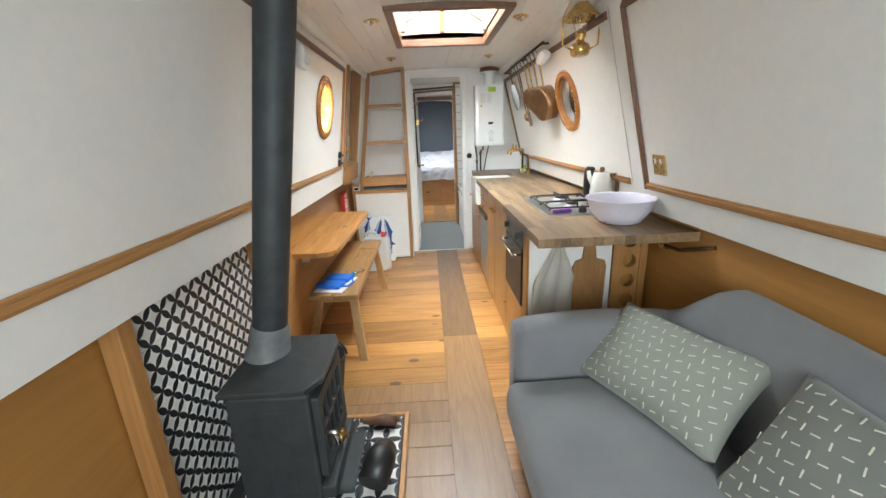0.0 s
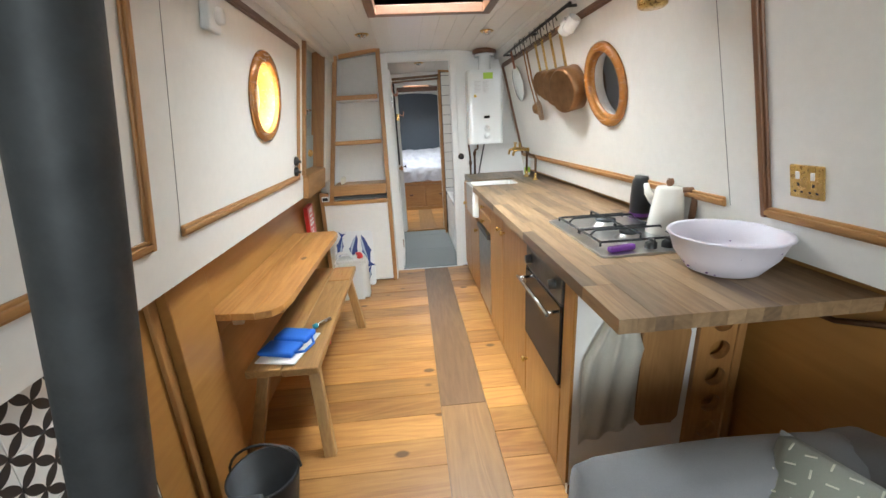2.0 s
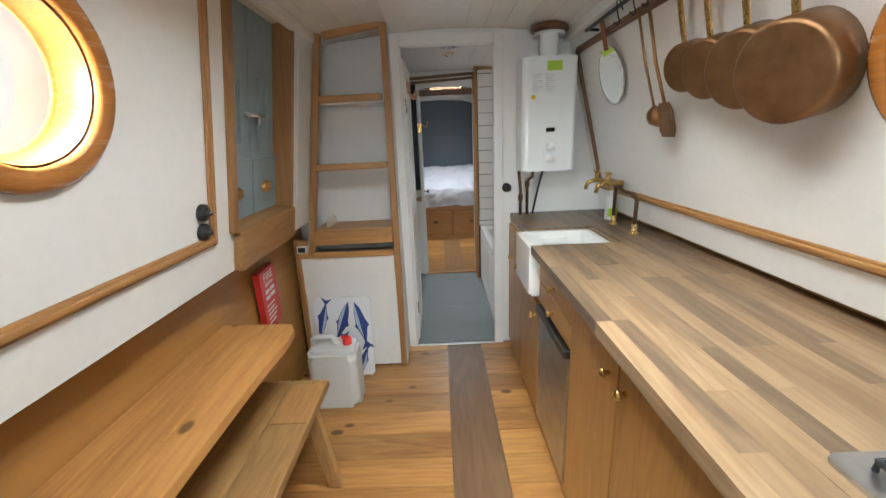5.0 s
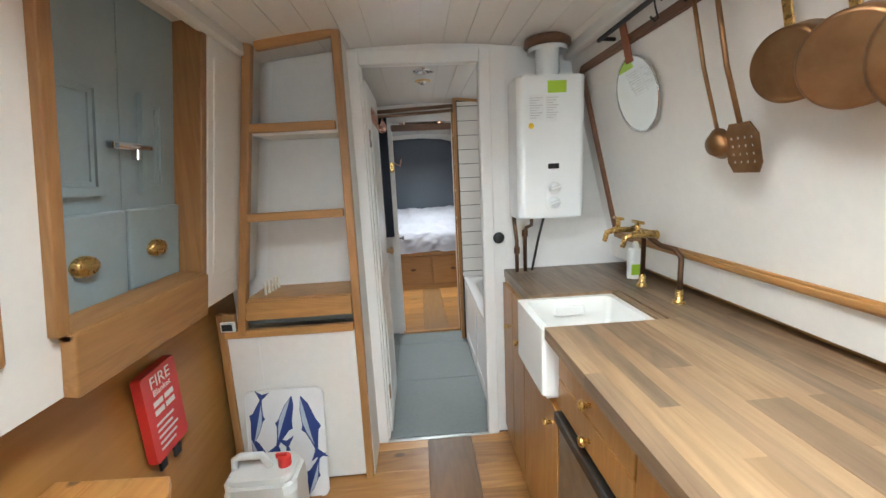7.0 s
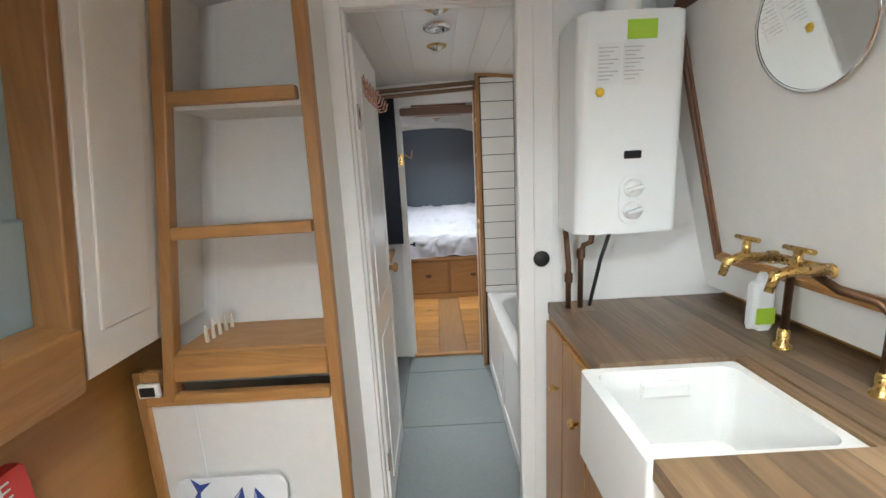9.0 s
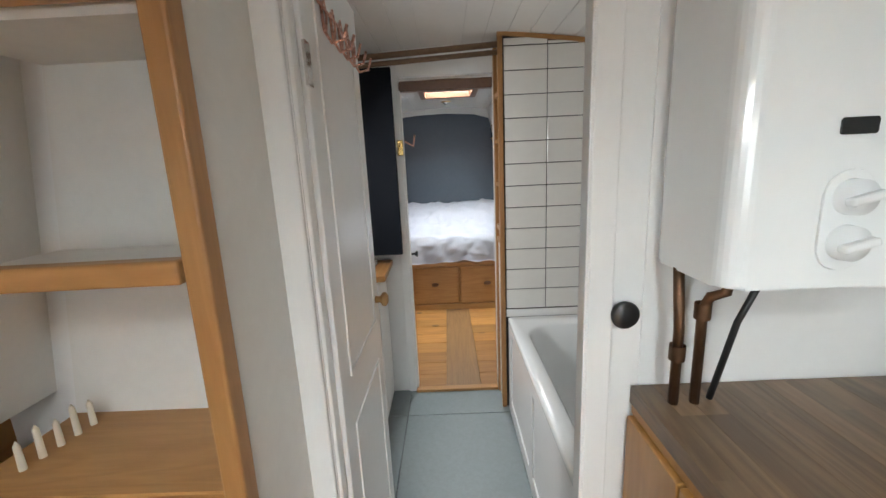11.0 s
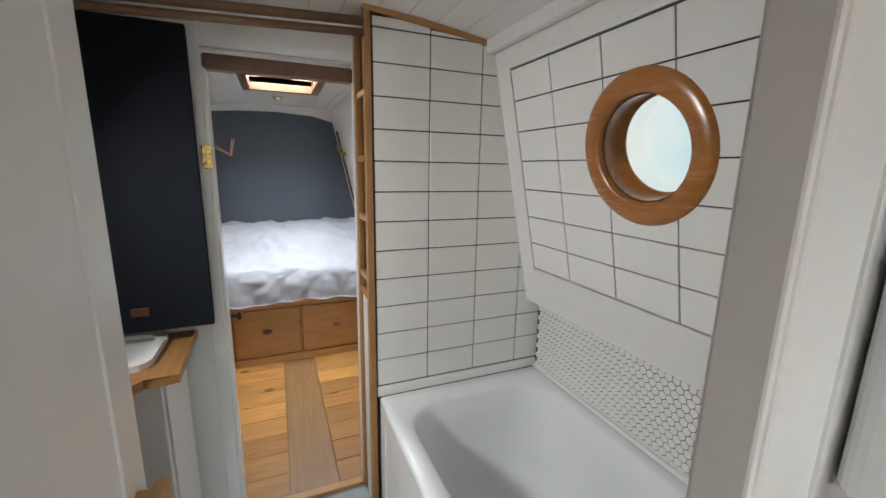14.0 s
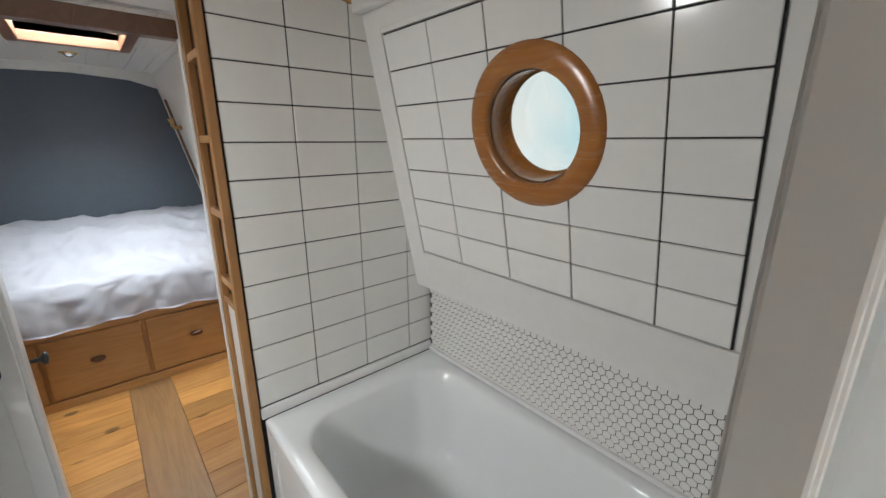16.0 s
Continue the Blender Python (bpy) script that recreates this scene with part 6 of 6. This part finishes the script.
Shape().box(BD0 - 0.02, BD0 + 0.012, BEDWALL - 0.016, BEDWALL - 0.008, 1.42, 1.5, 0.002).done("hinge", BRASS, bk)
Shape().tube([(BD0 + 0.01, BEDWALL + 0.1, 1.5), (BD0 + 0.06, BEDWALL + 0.09, 1.47), (BD0 + 0.07, BEDWALL + 0.09, 1.53)], 0.006, 8).done("hook", ROSE, bk)
Shape().lathe([(0.006, 0), (0.006, 0.02), (0.018, 0.028), (0.018, 0.036), (0, 0.04)], frame_of((BD0 + 0.014, BEDWALL + 0.05, 0.86), (0, 1, 0), (0, 0, 1)), 16).done("knob", BLACK, bk)

structure(Shape().box(BD0, BD1, BEDWALL - 0.03, BEDWALL + 0.01, -0.01, 0.03, 0.004).done("trim_bedroom_threshold", OAK_X), "oak threshold of the bedroom doorway", "threshold")

# ---- bedroom ----
bed = thing("bed", "raised double bed with white linen over oak drawers", "bed")
BY = 7.38
Shape().box(-0.88, xs(0.9), BY + 0.02, STERN, BZ, 0.44).done("base", OAK, bed)
Shape().box(-0.88, xs(0.9), BY - 0.004, BY + 0.02, 0.445, 0.48, 0.004).box(-0.88, xs(0.9), BY, BY + 0.02, BZ, 0.075, 0.003).done("edge_board", OAK_X, bed)
for x0, x1 in ((-0.86, -0.31), (-0.29, 0.14), (0.16, 0.66)):
    d = Shape().box(x0, x1, BY + 0.002, BY + 0.022, 0.085, 0.435, 0.006).done("drawer", OAK_X, bed)
    xm = (x0 + x1) / 2
    Shape().lathe([(0.028, 0), (0.026, 0.012), (0.016, 0.02), (0, 0.022)], frame_of((xm, BY + 0.002, 0.27), (1, 0, 0), (0, 0, 1)) @ Matrix.Diagonal((1.2, 0.6, 1, 1)), 16).done("pull", DARK_OAK, d)
rows = []
for i in range(101):
    v = i / 100
    row = []
    for k in range(101):
        u = k / 100
        x = -0.9 + u * (xs(0.8) + 0.9)
        wob = noise.noise(Vector((x * 2.2, v * 4, 0.3)))
        fold = noise.noise(Vector((x * 7 + v * 2, v * 10, 4.2)))
        cre = abs(noise.noise(Vector((x * 5 - v * 3, v * 6 + x * 2, 9.0)))) + 0.6 * abs(noise.noise(Vector((x * 11 + v * 5, v * 13 - x * 6, 2.0))))
        if v < 0.25:
            t = v / 0.25
            y = BY - 0.045 + 0.09 * t ** 3 - 0.012 * math.sin(u * 40 + 4 * wob) * (1 - t) - 0.03 * cre
            z = 0.495 + 0.02 * wob + 0.23 * math.sin(t * math.pi / 2) + 0.02 * fold
        else:
            t = (v - 0.25) / 0.75
            y = BY + 0.05 + t * (STERN - BY - 0.06)
            z = 0.725 + 0.22 * math.sin(min(1, t * 1.25) * math.pi / 2) + 0.03 * wob + 0.03 * fold - 0.03 * cre
        row.append((x, y, z))
    rows.append(row)
s = Shape().sheet(rows)
bmesh.ops.solidify(s.bm, geom=s.bm.faces[:], thickness=0.02)
s.done("duvet", SHEET, bed, True)
ARCH = [(xs(1.83), 1.835), (0.40, 1.882), (0.09, 1.902), (-0.2, 1.895), (-0.43, 1.876), (xl(1.8), 1.84)]
structure(Shape().prism([(-0.93, 0.0), (0.8, 0.0), (xs(0.95), 0.95)] + ARCH + [(xl(0.95), 0.95), (-0.93, 0.95)], 0.03, frame_of((0, STERN, 0), (1, 0, 0), (0, 0, 1))).done("wall_stern", SLATE), "slate blue painted end wall of the bedroom", "wall")
structure(Shape().prism([(0.8, 1.79)] + ARCH + [(-0.75, 1.79), (-0.75, 2.0), (0.9, 2.0)], 0.05, frame_of((0, STERN - 0.005, 0), (1, 0, 0), (0, 0, 1))).done("wall_stern_top", WHITE), "white arched head of the bedroom end wall", "wall")
structure(Shape().box(-1.0, 1.15, STERN + 0.001, STERN + 0.05, -0.05, 2.05).done("wall_stern_outer", WHITE), "outer end wall", "wall")
wl = thing("wall_lamp", "small brass wall lamp on the bedroom side", "wall lamp")
c = S_FACE @ Vector((-8.1, 1.55 * SN, 0))
Shape().tube([c, c + Vector((-0.05, 0, 0.0)), c + Vector((-0.06, 0, 0.06))], 0.01, 10, [0.02, 0.01, 0.02]).done("bracket", BRASS, wl)
trim_run("trim_bedroom_upright", S_FACE, SN, -1, 8.25, 1.0, 8.25, 1.75, DARK_OAK_Z, LBD)
trim_run("trim_bedroom_low", S_FACE, SN, -1, 8.25, 1.0, 6.2, 1.0, DARK_OAK, LBD)

# ---- pieces last: tiles and boards ----
TW, TH, TJ = 0.2075, 0.1079, 0.004
z_top = 1.889
rows_t = [(z_top - (k + 1) * TH, z_top - k * TH) for k in range(12)]
for z0, z1 in rows_t:
    limit = xb(z0) + 0.012 if z0 > BGUN else 1.112
    x = 0.362
    while x < limit - 0.012:
        w = min(TW, limit - x)
        tile_piece(part, w - TJ, z1 - z0 - TJ, frame_of((x + w / 2, TILED + 0.0, (z0 + z1) / 2), (1, 0, 0), (0, 0, 1)))
        x += TW
for k in range(2):
    x0 = 0.362 + k * TW
    tile_piece(part, TW - TJ, (0.03, 0.012)[k], frame_of((x0 + TW / 2, TILED, z_top + (0.018, 0.009)[k]), (1, 0, 0), (0, 0, 1)))
structure(Shape().box(0.362, 1.10, TILED - 0.014, TILED - 0.001, TZ - 0.002, 0.59, 0.003).done("trim_bath_seal", GLOSS), "white seal between bath and tiles", "seal")
east_tiles = structure(Shape().holed(rect(-5.747, -4.744, 1.050 * BN, 1.7845 * BN), [circle(-B_PORT[0], B_PORT[1] * BN, 0.15)], 0.004, B_FACE @ Matrix.Translation((0, 0, 0.0005))).done("tile_panel_backing", GROUT), "white tiled panel round the bathroom porthole", "tile panel")
random.seed(5)
for r in range(7):
    for c_ in range(5):
        ya, yb = 5.745 - c_ * 0.2122, 5.745 - (c_ + 1) * 0.2122
        yb = max(yb, 4.746)
        za, zb = (1.052 + r * 0.1043) * BN, (1.052 + (r + 1) * 0.1043) * BN
        cy, cz = (ya + yb) / 2, (za + zb) / 2
        pts = rect(-ya + TJ / 2, -yb - TJ / 2, za + TJ / 2, zb - TJ / 2)
        pc, pr = (-B_PORT[0], B_PORT[1] * BN), B_PORT[2] - 0.012
        dx, dy = abs(-cy - pc[0]), abs(cz - pc[1])
        far = max(math.hypot(x - pc[0], z - pc[1]) for x, z in pts)
        if far < pr:
            continue
        near_x, near_z = max(0, dx - 0.112), max(0, dy - 0.054)
        if math.hypot(near_x, near_z) < pr:
            # keep the part of the tile outside the ring
            m_ = 28
            s = Shape()
            ok = False
            for i in range(m_):
                xa, xb_ = pts[0][0] + (pts[1][0] - pts[0][0]) * i / m_, pts[0][0] + (pts[1][0] - pts[0][0]) * (i + 1) / m_
                xm = (xa + xb_) / 2 - pc[0]
                spans = [(pts[0][1], pts[2][1])]
                if abs(xm) < pr:
                    hgt = math.sqrt(pr * pr - xm * xm)
                    lo, hi = pc[1] - hgt, pc[1] + hgt
                    spans = [(pts[0][1], min(pts[2][1], lo)), (max(pts[0][1], hi), pts[2][1])]
                for a, b in spans:
                    if b - a > 0.001:
                        s.box(xa, xb_, a, b, 0.004, 0.0105, 0, B_FACE)
                        ok = True
            if ok:
                s.done("tile", TILE, east_tiles)
            else:
                s.bm.free()
        else:
            tile_piece(east_tiles, ya - yb - TJ, zb - za - TJ, B_FACE @ Matrix.Translation((-cy, cz, 0.003)))
s = Shape()
s.box(-5.763, -5.749, 1.034 * BN, 1.802 * BN, 0.0005, 0.012, 0.002, B_FACE).box(-5.748, -4.73, 1.034 * BN, 1.048 * BN, 0.0005, 0.012, 0.002, B_FACE).box(-5.748, -4.72, 1.786 * BN, 1.801 * BN, 0.0005, 0.012, 0.002, B_FACE)
structure(Shape().box(1.084, 1.1015, TY0, TILED - 0.015, TZ - 0.003, TZ + 0.013, 0.004).done("trim_bath_bead", GLOSS), "white bead between bath and mosaic", "seal")
structure(s.done("trim_tile_panel", WHITE), "white edging round the tile panel", "trim")
# hexagon mosaic under the ledge
hexb = structure(Shape().box(1.102, 1.111, TY0, TILED - 0.009, TZ - 0.02, BGUN).done("mosaic_backing", GROUT), "white hexagon mosaic splashback over the bath", "mosaic")
s = Shape()
hr = 0.0135
dy, dz = hr * math.sqrt(3) + 0.0022, (hr * 1.5 + 0.0019)
k = 0
z = TZ + 0.012
while z < BGUN - 0.008:
    y = TY0 + 0.02 + (dy / 2 if k % 2 else 0)
    while y < TILED - 0.012:
        pts = [(y + hr * math.sin(radians(60 * i)), z + hr * math.cos(radians(60 * i))) for i in range(6)]
        s.prism(pts, 0.003, frame_of((1.1025, 0, 0), (0, 1, 0), (0, 0, 1)) @ Matrix.Diagonal((1, 1, -1, 1)))
        y += dy
    z += dz
    k += 1
hx = s.done("hexagon_tile", TILE, hexb)
hx["kind"] = "stuff"

# petal tiles
def petal_piece(parent, w, m, turn=0.0, grow=1.0):
    """One patterned tile; turn and grow lay its print."""
    key = ("petal", w, turn)
    if key not in tl_mesh:
        s = Shape().box(-w / 2, w / 2, -w / 2, w / 2, 0, 0.008, 0.001, None, 1)
        uv = s.bm.loops.layers.uv.new("map")
        for f in s.bm.faces:
            for lo in f.loops:
                lo[uv].uv = ((lo.vert.co.x * math.cos(turn) - lo.vert.co.y * math.sin(turn)) / grow + 0.09, (lo.vert.co.x * math.sin(turn) + lo.vert.co.y * math.cos(turn)) / grow + 0.09)
        ob = s.done("tile", PETAL, parent)
        tl_mesh[key] = ob.data
    else:
        ob = new("tile", tl_mesh[key])
        ob.parent = parent
    ob.matrix_basis = m


for i in range(5):
    for j in range(6):
        petal_piece(surround, 0.149, frame_of((-0.873, 1.192 + i * 0.1505, 0.097 + j * 0.1505), (0, 1, 0), (0, 0, 1)), math.pi / 4, 0.884)
for i in range(4):
    for j in range(5):
        petal_piece(hearth, 0.1485, frame_of((-0.29 - i * 0.15, 1.685 - j * 0.15, 0.0195), (1, 0, 0), (0, 1, 0)), 0.0, 1.2375)

# floor boards
plank_meshes = {}
random.seed(9)


def plank(parent, mat, x0, x1, y0, y1, z=0.0):
    w, L = round(x1 - x0 - 0.0022, 4), round(y1 - y0 - 0.0022, 4)
    key = (mat.name, w, L)
    if key not in plank_meshes:
        ob = Shape().box(-w / 2, w / 2, -L / 2, L / 2, -0.016, 0, 0.0007, None, 1).done("plank", mat, parent)
        plank_meshes[key] = ob.data
    else:
        ob = new("plank", plank_meshes[key])
        ob.parent = parent
    ob.matrix_basis = pose((x0 + x1) / 2, (y0 + y1) / 2, z + random.uniform(-0.0006, 0.0006))


P0, P1 = 0.005, 0.235
for y0, y1, mat in ((-0.9, 0.9, OAK_PLANK), (0.9, 2.56, OAK_PLANK), (2.56, 4.6, WALNUT)):
    plank(floor, mat, P0, P1, y0, y1)
y = BACK
while y < BULK - 1e-3:
    h = min(0.155, BULK - y)
    plank(floor, OAK_PLANK if y < 1.95 else PINE, -0.89, P0, y, y + h)
    y += 0.155
y = BACK
while y < BULK - 1e-3:
    h = min(0.155, BULK - y)
    plank(floor, PINE, P1, 1.06, y, y + h)
    y += 0.155
y = BEDWALL
while y < BY - 1e-3:
    h = min(0.155, BY - y)
    plank(bed_floor, PINE, -0.89, 0.02, y, y + h, 0.026)
    plank(bed_floor, PINE, 0.23, 0.75, y, y + h, 0.026)
    y += 0.155
plank(bed_floor, OAK_PLANK, 0.02, 0.23, BEDWALL, BY, 0.026)
bath_floor = bpy.data.objects["floor_bath"]
for i in range(3):
    for j in range(3):
        x0, y0 = -0.797 + i * 0.6, BULK + 0.002 + j * 0.6
        w, h = 0.597, 0.597
        if y0 + h > BEDWALL:
            h = BEDWALL - y0
        if h > 0.03:
            tile_piece(bath_floor, w, h, pose(x0 + 0.3, y0 + h / 2, BZ - 0.0065), BATHFLOOR, 0.0075, "floor_tile")
